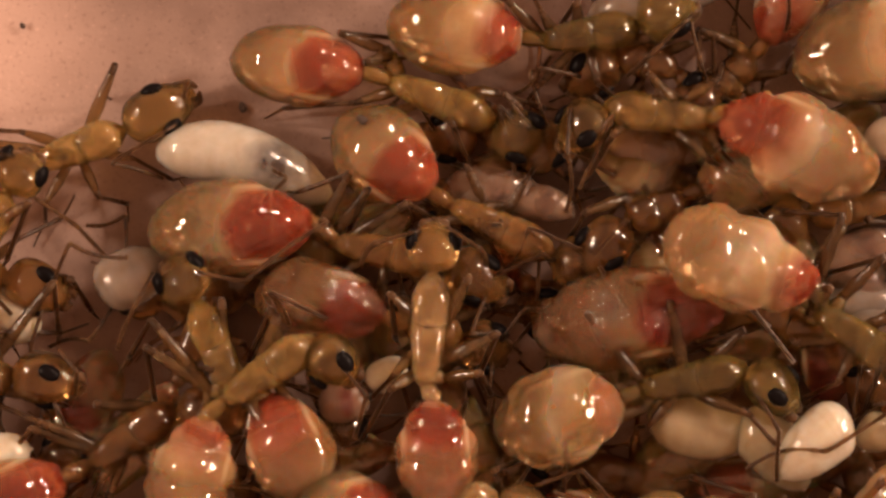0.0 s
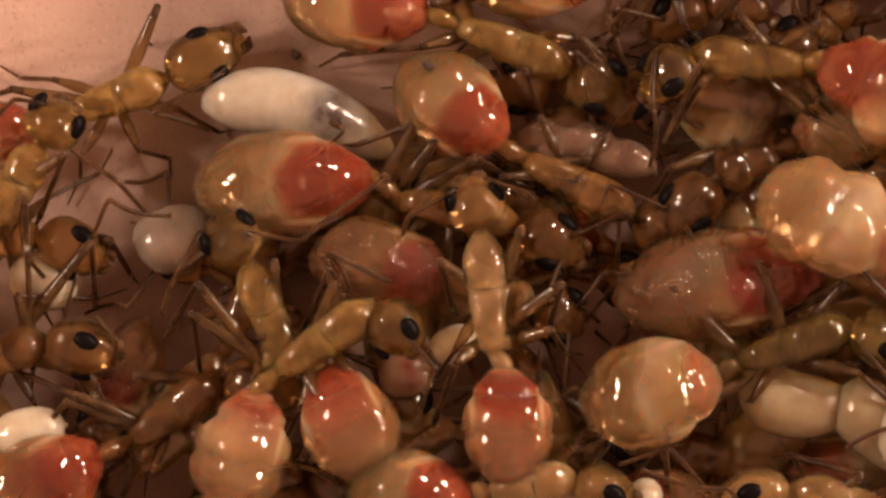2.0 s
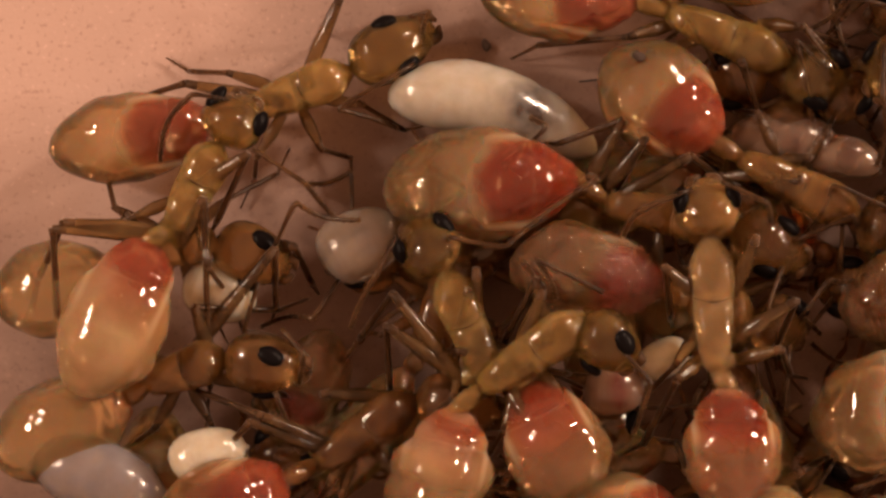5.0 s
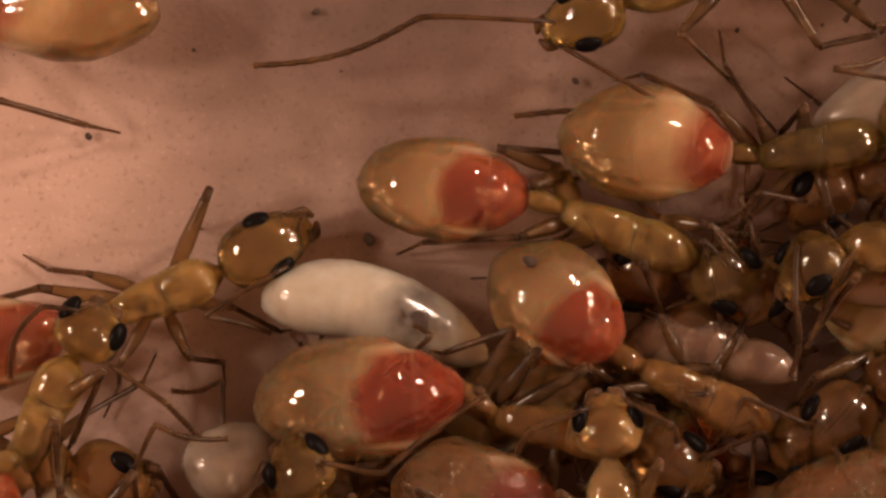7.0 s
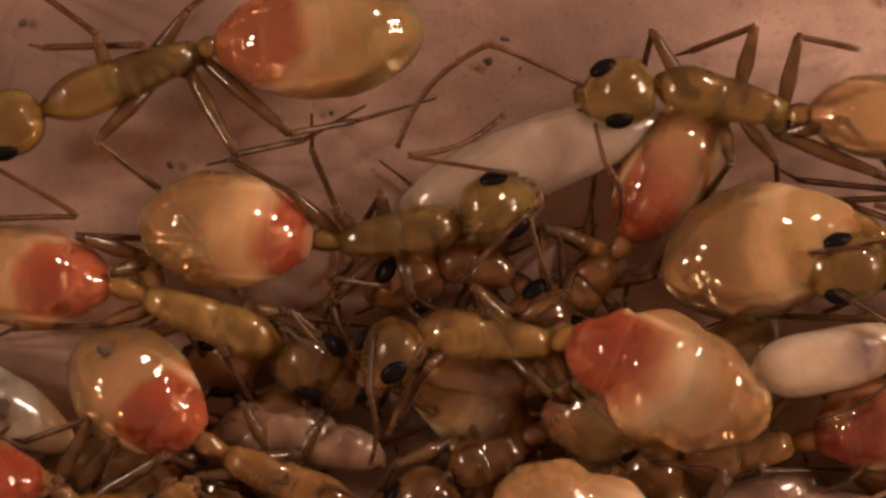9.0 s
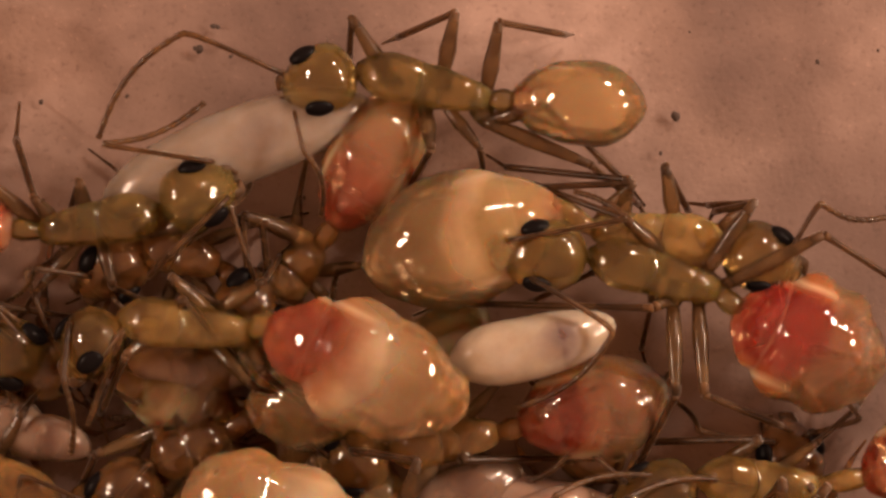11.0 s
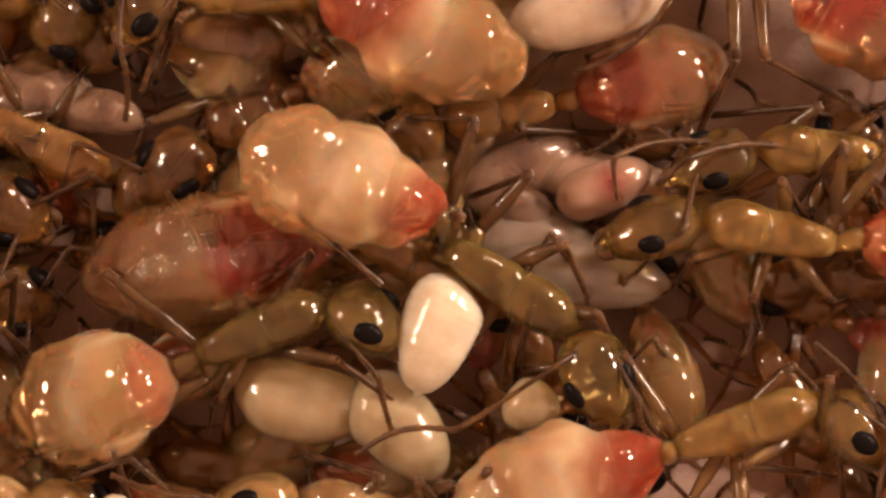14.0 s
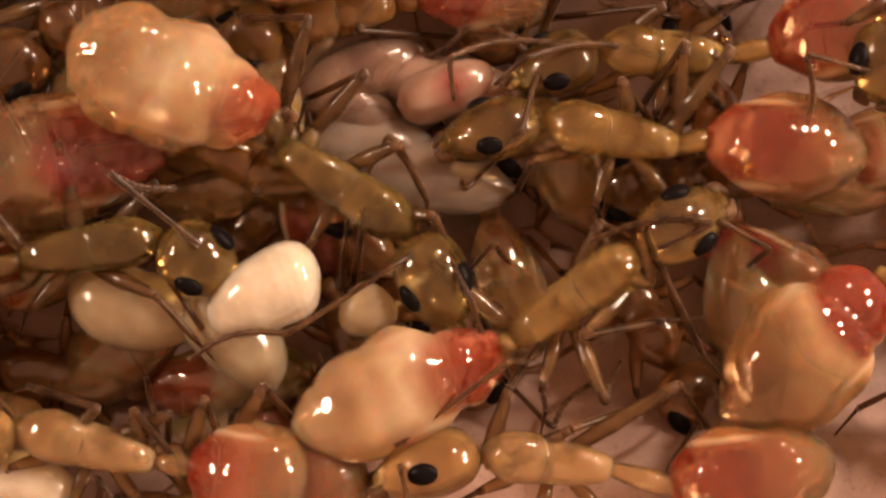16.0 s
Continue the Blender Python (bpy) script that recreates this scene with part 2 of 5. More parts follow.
CRIMSON = (0.27, 0.020, 0.022)
RED, RED2, PINK = (0.31, 0.058, 0.034), (0.22, 0.030, 0.022), (0.46, 0.245, 0.16)
CREAM, PALE, AMBER, DEEP = (0.60, 0.465, 0.285), (0.78, 0.70, 0.53), (0.40, 0.30, 0.145), (0.30, 0.20, 0.09)
GASTER = {
    "ra": gaster_skin("red_amber_gaster", ((0.0, RED), (0.20, RED), (0.24, RED2), (0.47, RED), (0.55, CREAM), (0.66, CREAM), (0.80, AMBER), (1.0, AMBER)), rear=0.15),
    "ra2": gaster_skin("amber_red_tip_gaster", ((0.0, PINK), (0.06, RED), (0.22, RED), (0.36, CREAM), (0.52, CREAM), (0.66, AMBER), (1.0, AMBER)), rear=0.17),
    "cream_r": gaster_skin("cream_pink_gaster", ((0.0, RED), (0.18, RED), (0.30, PINK), (0.55, CREAM), (0.8, CREAM), (1.0, AMBER)), front=0.34, rear=0.28, crease_depth=0.08),
    "cream_r2": gaster_skin("cream_red_gaster", ((0.0, RED), (0.22, RED), (0.34, PINK), (0.46, PALE), (0.7, CREAM), (1.0, CREAM)), front=0.34, rear=0.28, crease_depth=0.08),
    "cream": gaster_skin("cream_gaster", ((0.0, RED), (0.15, RED), (0.22, PINK), (0.30, CREAM), (0.5, PALE), (0.72, CREAM), (1.0, AMBER)), front=0.32, rear=0.22, crease_depth=0.08),
    "cream_c": gaster_skin("clear_cream_gaster", ((0.0, PINK), (0.20, (0.48, 0.23, 0.14)), (0.29, AMBER), (0.44, CREAM), (0.56, PALE), (0.64, AMBER), (1.0, DEEP)), front=0.28, rear=0.15, crease_depth=0.08, paleness=0.88),
    "pink": gaster_skin("pink_gaster", ((0.0, RED), (0.14, RED), (0.34, (0.40, 0.135, 0.085)), (0.62, (0.48, 0.29, 0.18)), (1.0, AMBER))),
    "lobed": gaster_skin("lobed_cream_gaster", ((0.0, PINK), (0.12, RED), (0.22, PINK), (0.5, CREAM), (1.0, PINK)), front=0.34, rear=0.17, crease_depth=0.08),
    "lobed_r": gaster_skin("lobed_pink_gaster", ((0.0, PINK), (0.10, RED2), (0.34, RED), (0.50, PINK), (1.0, PINK))),
    "orange": gaster_skin("orange_gaster", ((0.0, RED), (0.30, RED), (0.42, PINK), (0.56, PALE), (0.76, CREAM), (1.0, (0.46, 0.28, 0.10))), front=0.36, rear=0.16),
    "redball": gaster_skin("bright_red_gaster", ((0.0, RED), (0.08, CRIMSON), (0.50, CRIMSON), (0.57, (0.40, 0.19, 0.12)), (1.0, (0.40, 0.27, 0.16))), front=0.46, rear=0.17, wrinkle=0.1),
    "red": gaster_skin("red_gaster", ((0.0, RED), (0.45, RED2), (0.6, (0.42, 0.15, 0.09)), (1.0, AMBER)), front=0.36, rear=0.14),
    "red_clear": gaster_skin("dark_red_clear_gaster", ((0.0, RED2), (0.42, RED2), (0.52, DEEP), (0.62, (0.42, 0.25, 0.14)), (1.0, (0.36, 0.21, 0.10))), rear=0.15, wrinkle=1.8),
    "rosy": gaster_skin("rosy_clear_gaster", ((0.0, RED), (0.36, RED2), (0.48, (0.42, 0.20, 0.13)), (1.0, (0.40, 0.28, 0.18))), rear=0.17),
    "dull": gaster_skin("dull_red_green_gaster", ((0.0, (0.24, 0.075, 0.04)), (0.38, (0.27, 0.075, 0.04)), (0.48, (0.42, 0.34, 0.22)), (0.7, (0.40, 0.35, 0.18)), (1.0, (0.34, 0.30, 0.10))), rear=0.16),
    "amber": gaster_skin("amber_gaster", ((0.0, (0.46, 0.22, 0.12)), (0.25, AMBER), (0.55, (0.46, 0.34, 0.18)), (0.8, AMBER), (1.0, DEEP)), front=0.20, rear=0.16, crease_depth=0.08, paleness=0.88),
    "amber_band": gaster_skin("banded_amber_gaster", ((0.0, (0.38, 0.20, 0.11)), (0.2, AMBER), (0.40, AMBER), (0.46, CREAM), (0.56, CREAM), (0.62, AMBER), (1.0, DEEP)), rear=0.15, crease_depth=0.08, paleness=0.88),
    "amber_r": gaster_skin("amber_red_ring_gaster", ((0.0, RED2), (0.3, RED2), (0.4, CREAM), (0.55, DEEP), (0.8, (0.30, 0.15, 0.05)), (1.0, DEEP)), rear=0.14),
}
LOBED = {"amber_r": 0.11, "lobed": 0.13, "lobed_r": 0.12, "cream": 0.15, "cream_r2": 0.13, "orange": 0.13, "redball": 0.12, "cream_r": 0.08, "ra": 0.045, "cream_c": 0.06, "red_clear": 0.06}
UNEVEN = {"amber_r": 0.13, "cream": 0.20, "cream_r2": 0.17, "orange": 0.18, "redball": 0.13, "lobed": 0.11, "lobed_r": 0.08, "cream_r": 0.11, "ra": 0.075, "cream_c": 0.09, "red_clear": 0.13, "red": 0.08, "amber": 0.07, "amber_band": 0.07}


def larva_skin(name, base, gut, where, width, sss=0.8, opacity=0.85):
    """Soft white larva; the dark food in its gut shows through the skin."""
    m, n, k, b = material(name)
    tc = n.new("ShaderNodeTexCoord")
    warp = noise_node(n, k, tc.outputs["Object"], 1600, 3)
    sep = n.new("ShaderNodeSeparateXYZ")
    k.new(tc.outputs["Generated"], sep.inputs[0])
    d = n.new("ShaderNodeMath")
    d.operation = "SUBTRACT"
    k.new(sep.outputs["X"], d.inputs[0])
    d.inputs[1].default_value = where
    a = n.new("ShaderNodeMath")
    a.operation = "ABSOLUTE"
    k.new(d.outputs[0], a.inputs[0])
    side = n.new("ShaderNodeMath")
    side.operation = "SUBTRACT"
    k.new(sep.outputs["Y"], side.inputs[0])
    side.inputs[1].default_value = 0.5
    square = n.new("ShaderNodeMath")
    square.operation = "MULTIPLY"
    k.new(side.outputs[0], square.inputs[0])
    k.new(side.outputs[0], square.inputs[1])
    round_off = n.new("ShaderNodeMath")
    round_off.operation = "MULTIPLY_ADD"
    k.new(square.outputs[0], round_off.inputs[0])
    round_off.inputs[1].default_value = 1.1
    k.new(a.outputs[0], round_off.inputs[2])
    a = round_off
    w = n.new("ShaderNodeMath")
    w.operation = "MULTIPLY_ADD"
    k.new(warp.outputs["Fac"], w.inputs[0])
    w.inputs[1].default_value = 0.22
    k.new(a.outputs[0], w.inputs[2])
    f = ramp(n, k, w.outputs[0], ((max(0.0, width), (1, 1, 1)), (width + 0.20, (0, 0, 0))))
    blotch = noise_node(n, k, tc.outputs["Object"], 2600, 4)
    tone = ramp(n, k, blotch.outputs["Fac"], ((0.3, (0.86, 0.80, 0.74)), (0.7, (1.05, 1.04, 1.02))))
    col = mix_colour(n, k, 1.0, base, tone.outputs["Color"], "MULTIPLY")
    lumps = noise_node(n, k, tc.outputs["Object"], 2900, 1)
    spots = ramp(n, k, lumps.outputs["Fac"], ((0.36, tuple(g + 0.28 * (h - g) for g, h in zip(gut, base))), (0.60, gut)))
    col = mix_colour(n, k, f.outputs["Color"], col, spots.outputs["Color"])
    k.new(col, b.inputs["Base Color"])
    waxy(b, sss, (0.9, 0.7, 0.5), 0.22, 0.5, depth=0.0008)
    fine = noise_node(n, k, tc.outputs["Object"], 5000, 3)
    bump(n, k, fine.outputs["Fac"], 0.25, 0.00005, b)
    see_through(m, n, k, b, opacity, (0.96, 0.90, 0.80), 0.15, thick=0.5, ior=1.4)
    return m


LARVA = {
    "ivory": larva_skin("ivory_larva_skin", (0.46, 0.42, 0.30), (0.38, 0.34, 0.24), 0.5, 0.0, opacity=0.44),
    "glassy": larva_skin("glassy_larva_skin", (0.30, 0.31, 0.36), (0.20, 0.21, 0.26), 0.5, 0.0, opacity=0.42),
    "white": larva_skin("white_larva_skin", (0.52, 0.52, 0.46), (0.46, 0.47, 0.42), 0.5, -0.2, opacity=0.72),
    "milky": larva_skin("milky_larva_skin", (0.34, 0.315, 0.29), (0.17, 0.13, 0.13), 0.6, 0.05, opacity=0.45),
    "clear": larva_skin("pale_larva_skin", (0.29, 0.215, 0.175), (0.11, 0.055, 0.05), 0.55, 0.12, opacity=0.40),
    "dark": larva_skin("dark_gut_larva_skin", (0.50, 0.51, 0.48), (0.030, 0.027, 0.034), 0.66, 0.15, opacity=0.6),
    "purple": larva_skin("purple_gut_larva_skin", (0.42, 0.385, 0.33), (0.075, 0.035, 0.05), 0.66, 0.12, opacity=0.55),
    "redgut": larva_skin("red_gut_larva_skin", (0.36, 0.26, 0.215), (0.20, 0.035, 0.04), 0.55, 0.16, opacity=0.55),
}


# tone of the shade painted on the floor
SHADE_TONE = (0.060, 0.034, 0.028)


def ground_skin():
    """Pinkish plaster: soft stains, fine grit, a few glinting grains; painted shade and light."""
    m, n, k, b = material("pink_plaster")
    c = n.new("ShaderNodeTexCoord").outputs["Object"]
    stain = noise_node(n, k, c, 210, 4)
    mid = noise_node(n, k, c, 1300, 5)
    grit = noise_node(n, k, c, 9000, 4)
    col = ramp(n, k, stain.outputs["Fac"], ((0.32, (0.074, 0.044, 0.036)), (0.5, (0.140, 0.092, 0.076)), (0.68, (0.225, 0.160, 0.137)))).outputs["Color"]
    t = ramp(n, k, mid.outputs["Fac"], ((0.28, (0.82, 0.79, 0.78)), (0.64, (1.07, 1.07, 1.08))))
    col = mix_colour(n, k, 1.0, col, t.outputs["Color"], "MULTIPLY")
    # dark and pale areas: shade and lamplight painted into the plaster's colour
    for x, y, r, dark, tone in ((-14.0, 2.6, 6.5, 0.75, (0.39, 0.28, 0.243)), (-7.6, 7.8, 4.2, 0.7, SHADE_TONE), (-2.6, 8.4, 3.2, 0.6, SHADE_TONE), (16.9, 3.6, 4.4, 0.8, SHADE_TONE), (14.6, 9.4, 2.8, 0.6, SHADE_TONE), (-5.4, 3.9, 1.4, 0.45, SHADE_TONE), (18.6, -0.6, 3.4, 0.75, SHADE_TONE), (10.0, -10.0, 5.0, 0.75, (0.44, 0.32, 0.28))):
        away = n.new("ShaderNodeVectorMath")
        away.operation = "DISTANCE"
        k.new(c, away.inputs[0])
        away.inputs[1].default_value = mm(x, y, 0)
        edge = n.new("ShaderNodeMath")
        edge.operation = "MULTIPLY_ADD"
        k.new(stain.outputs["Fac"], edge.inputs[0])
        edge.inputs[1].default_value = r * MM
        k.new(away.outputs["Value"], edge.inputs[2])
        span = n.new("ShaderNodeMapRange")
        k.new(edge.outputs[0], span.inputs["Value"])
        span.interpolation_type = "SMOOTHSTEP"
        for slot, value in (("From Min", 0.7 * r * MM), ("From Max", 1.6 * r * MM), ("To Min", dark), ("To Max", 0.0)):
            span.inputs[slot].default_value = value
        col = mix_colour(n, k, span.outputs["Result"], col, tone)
    s = ramp(n, k, grit.outputs["Fac"], ((0.30, (0.58, 0.50, 0.47)), (0.42, (1, 1, 1)), (0.63, (1, 1, 1)), (0.72, (1.45, 1.45, 1.5))))
    col = mix_colour(n, k, 0.55, col, s.outputs["Color"], "MULTIPLY")
    k.new(col, b.inputs["Base Color"])
    r = ramp(n, k, grit.outputs["Fac"], ((0.66, (0.62, 0.62, 0.62)), (0.74, (0.25, 0.25, 0.25))))
    k.new(r.outputs["Color"], b.inputs["Roughness"])
    add = n.new("ShaderNodeMath")
    add.operation = "ADD"
    k.new(mid.outputs["Fac"], add.inputs[0])
    k.new(grit.outputs["Fac"], add.inputs[1])
    bump(n, k, add.outputs[0], 0.17, 0.00005, b)
    return m


CRUMB, _n, _k, _b = material("dark_crumb")
_b.inputs["Base Color"].default_value, _b.inputs["Roughness"].default_value = (0.030, 0.019, 0.015, 1), 0.9
bump(_n, _k, noise_node(_n, _k, _n.new("ShaderNodeTexCoord").outputs["Object"], 12000).outputs["Fac"], 0.6, 0.00004, _b)

# ---- mesh tools ----


def part(name, bm, mat, parent, label="", at=None, second=None, banded=None):
    """One mesh under a thing or a part; at: its pose in the parent's space. second: another material on the faces that banded() picks."""
    me = bpy.data.meshes.new(name)
    bmesh.ops.recalc_face_normals(bm, faces=bm.faces)
    bm.to_mesh(me)
    bm.free()
    me.materials.append(mat)
    if second:
        me.materials.append(second)
    for p in me.polygons:
        p.use_smooth = True
        if second and banded(p.index):
            p.material_index = 1
    ob = new(name, me)
    ob.parent = parent
    if at is not None:
        ob.matrix_basis = at
    if label:
        tagged(ob, label)
    return ob


def loft(bm, rings, around, square=1.0):
    """Skins rings of (centre, side vector, up vector), closed at both ends; square below 1 flattens their sides."""
    rows = []
    turns = [(math.cos(2 * math.pi * i / around), math.sin(2 * math.pi * i / around)) for i in range(around)]
    turns = [(math.copysign(abs(x) ** square, x), math.copysign(abs(y) ** square, y)) for x, y in turns]
    for c, s, u in rings:
        rows.append([bm.verts.new(c + s * x + u * y) for x, y in turns])
    for p, q in zip(rows, rows[1:]):
        for i in range(around):
            bm.faces.new((p[i], p[(i + 1) % around], q[(i + 1) % around], q[i]))
    for row, (c, s, u), sign in ((rows[0], rings[0], 1), (rows[-1], rings[-1], -1)):
        tip = bm.verts.new(c)
        for i in range(around):
            bm.faces.new((row[i], row[(i + 1) % around], tip))


def shaped(profile, length, width, height, around=20, rings=24, rough=0.0, seed=0, square=1.0):
    """A body along +x from an outline of (place, half width, half height, lift), smoothed between."""
    bm = bmesh.new()
    xs = [p[0] for p in profile]
    out = []
    for i in range(rings + 1):
        v = (1 - math.cos(math.pi * i / rings)) / 2
        w = np.interp(v, xs, [p[1] for p in profile])
        h = np.interp(v, xs, [p[2] for p in profile])
        z = np.interp(v, xs, [p[3] for p in profile])
        out.append([v, w, h, z])
    for _ in range(1):
        sm = [r[:] for r in out]
        for i in range(1, rings):
            for j in (1, 2, 3):
                sm[i][j] = (out[i - 1][j] + 2 * out[i][j] + out[i + 1][j]) / 4
        out = sm
    loft(bm, [(Vector((v * length, 0, z * height)), Vector((0, max(w, 0.02) * width / 2, 0)), Vector((0, 0, max(h, 0.02) * height / 2))) for v, w, h, z in out], around, square)
    if rough:
        for v in bm.verts:
            d = noise.noise_vector(v.co * 850 + Vector((seed * 3.7, seed, 0)))
            e = noise.noise_vector(v.co * 2100 + Vector((seed, 0, seed * 2.1)))
            v.co += d * rough + e * (rough * .40)
    return bm


def tube(points, radii, around=8, steps=5):
    """A limb along points, with its thickness at each."""
    bm = bmesh.new()
    pts, rad = [], []
    for i in range(len(points) - 1):
        for s in range(steps):
            f = s / steps
            pts.append(points[i].lerp(points[i + 1], f))
            rad.append(radii[i] * (1 - f) + radii[i + 1] * f)
    pts.append(points[-1])
    rad.append(radii[-1])
    for _ in range(2):
        pts = [pts[0]] + [(pts[i - 1] + pts[i] * 2 + pts[i + 1]) / 4 for i in range(1, len(pts) - 1)] + [pts[-1]]
    rings = []
    for i, (p, r) in enumerate(zip(pts, rad)):
        d = (pts[min(i + 1, len(pts) - 1)] - pts[max(i - 1, 0)]).normalized()
        s = d.cross(Vector((0.13, 0.21, 1))).normalized()
        rings.append((p, s * r, d.cross(s) * r))
    loft(bm, rings, around)
    return bm


def frame_of(origin, forward, roll=0.0):
    """A pose whose x points forward and whose z stays as upright as it can; roll: degrees about x."""
    f = forward.normalized()
    side = Vector((0, 0, 1)).cross(f)
    side = side.normalized() if side.length > 1e-6 else Vector((0, 1, 0))
    m = Matrix((f, side, f.cross(side))).transposed().to_4x4()
    return Matrix.Translation(origin) @ m @ pose(0, 0, 0, roll)


HEAD = ((0, .16, .18, -.05), (.04, .50, .46, 0), (.13, .82, .78, .02), (.28, .98, .96, .03), (.44, 1, 1, .02), (.60, .94, .93, 0), (.76, .76, .76, -.04), (.90, .54, .52, -.08), (1, .26, .26, -.10))
FRONT = ((0, .26, .24, -.05), (.08, .46, .46, 0), (.22, .80, .82, .02), (.42, 1, 1, .05), (.62, .98, .96, .05), (.80, .92, .90, .03), (.94, .86, .84, .01), (1, .60, .60, 0))
REAR = ((0, .60, .56, -.02), (.05, .98, .86, 0), (.20, 1, .92, .03), (.42, .92, .92, .07), (.64, .80, .90, .10), (.84, .66, .76, .06), (.95, .54, .56, 0), (1, .30, .32, -.06))
NODE = ((0, .55, .5, 0), (.25, .75, .8, .06), (.55, .95, 1, .12), (.8, .8, .85, .05), (1, .6, .55, 0))


def gaster_profile(lobes):
    """Outline of a swollen gaster: a short first plate, then two bulging ones, narrowing to the tip."""
    joints = (0.0, 0.25, 0.56, 0.86, 1.0)
    out = []
    for i in range(49):
        v = i / 48
        u = max(0.0, (v - 0.03) / 0.97) ** 1.08
        e = max(0.0, math.sin(math.pi * u)) ** (0.40 if u < 0.5 else 0.55)
        e = max(e, 0.50 * max(0.0, 1 - ((v - 0.15) / 0.15) ** 2) ** 0.5)
        for j in range(4):
            if joints[j] <= v <= joints[j + 1]:
                q = (v - joints[j]) / (joints[j + 1] - joints[j])
                e *= 1 - lobes * (1 - math.sin(math.pi * q) ** 0.6) * (1 if 0.12 < v < 0.95 else 0.4)
        out.append((v, e, e * 0.98, 0.0))
    return out


def limb(kind, pts, parent, radii, inverse, bow=0.0, skin=None, shin=None):
    """A leg with its shin and foot, or an elbowed antenna with its beaded whip."""
    p = [inverse @ q for q in pts]
    if kind == "leg":
        femur = part("leg", tube([p[0], p[0].lerp(p[1], .40), p[1]], [radii[0] * .85, radii[0] * 1.16, radii[0] * .60]), skin or LEG, parent, second=JAW, banded=lambda i: 72 <= i < 80 or i >= 88)
        part("tibia", tube([p[1], p[1].lerp(p[2], .12), p[2]], [radii[0] * .60, radii[0] * .46, radii[0] * .50]), shin or SHIN, femur, second=JAW, banded=lambda i: i < 16 or 80 <= i < 88)
        part("tarsus", tube([p[2], p[2].lerp(p[3], .5), p[3]], [radii[0] * .36, radii[0] * .26, radii[0] * .20], 6), shin or SHIN, femur)
    else:
        joints, rad = [p[0], p[0].lerp(p[1], .5), p[1]], [radii[0] * .9, radii[0] * .8, radii[0]]
        for i in range(1, 20):
            f = i / 19
            joints.append(p[1].lerp(p[2], f) + (p[2] - p[1]).cross(Vector((0, 0, 1))) * (math.sin(f * 3.14) * bow))
            rad.append(radii[0] * (1.10 if i % 2 else 0.84))
        part("antenna", tube(joints, rad, 7, 2), SHIN, parent, second=LEG, banded=lambda i: i > 28 and (i // 7) % 4 == 1)


def bristles(profile, length, width, height, n, long, rnd):
    """Fine stiff hairs that stand off a body."""
    bm = bmesh.new()
    xs = [p[0] for p in profile]
    for _ in range(n):
        v, turn = rnd.uniform(.12, .96), rnd.uniform(-.35, math.pi + .35)
        w, h = np.interp(v, xs, [p[1] for p in profile]) * width / 2, np.interp(v, xs, [p[2] for p in profile]) * height / 2
        out = Vector((rnd.uniform(-.5, .5), math.cos(turn), math.sin(turn))).normalized()
        base = Vector((v * length, w * .97 * math.cos(turn), h * .97 * math.sin(turn)))
        tip = base + out * long * rnd.uniform(.6, 1.3)
        side = out.orthogonal().normalized() * 5e-6
        up = out.cross(side)
        ring = [bm.verts.new(base + side), bm.verts.new(base - side * .5 + up * .87), bm.verts.new(base - side * .5 - up * .87)]
        end = bm.verts.new(tip)
        for i in range(3):
            bm.faces.new((ring[i], ring[(i + 1) % 3], end))
        bm.faces.new(ring)
    return bm


count = 0


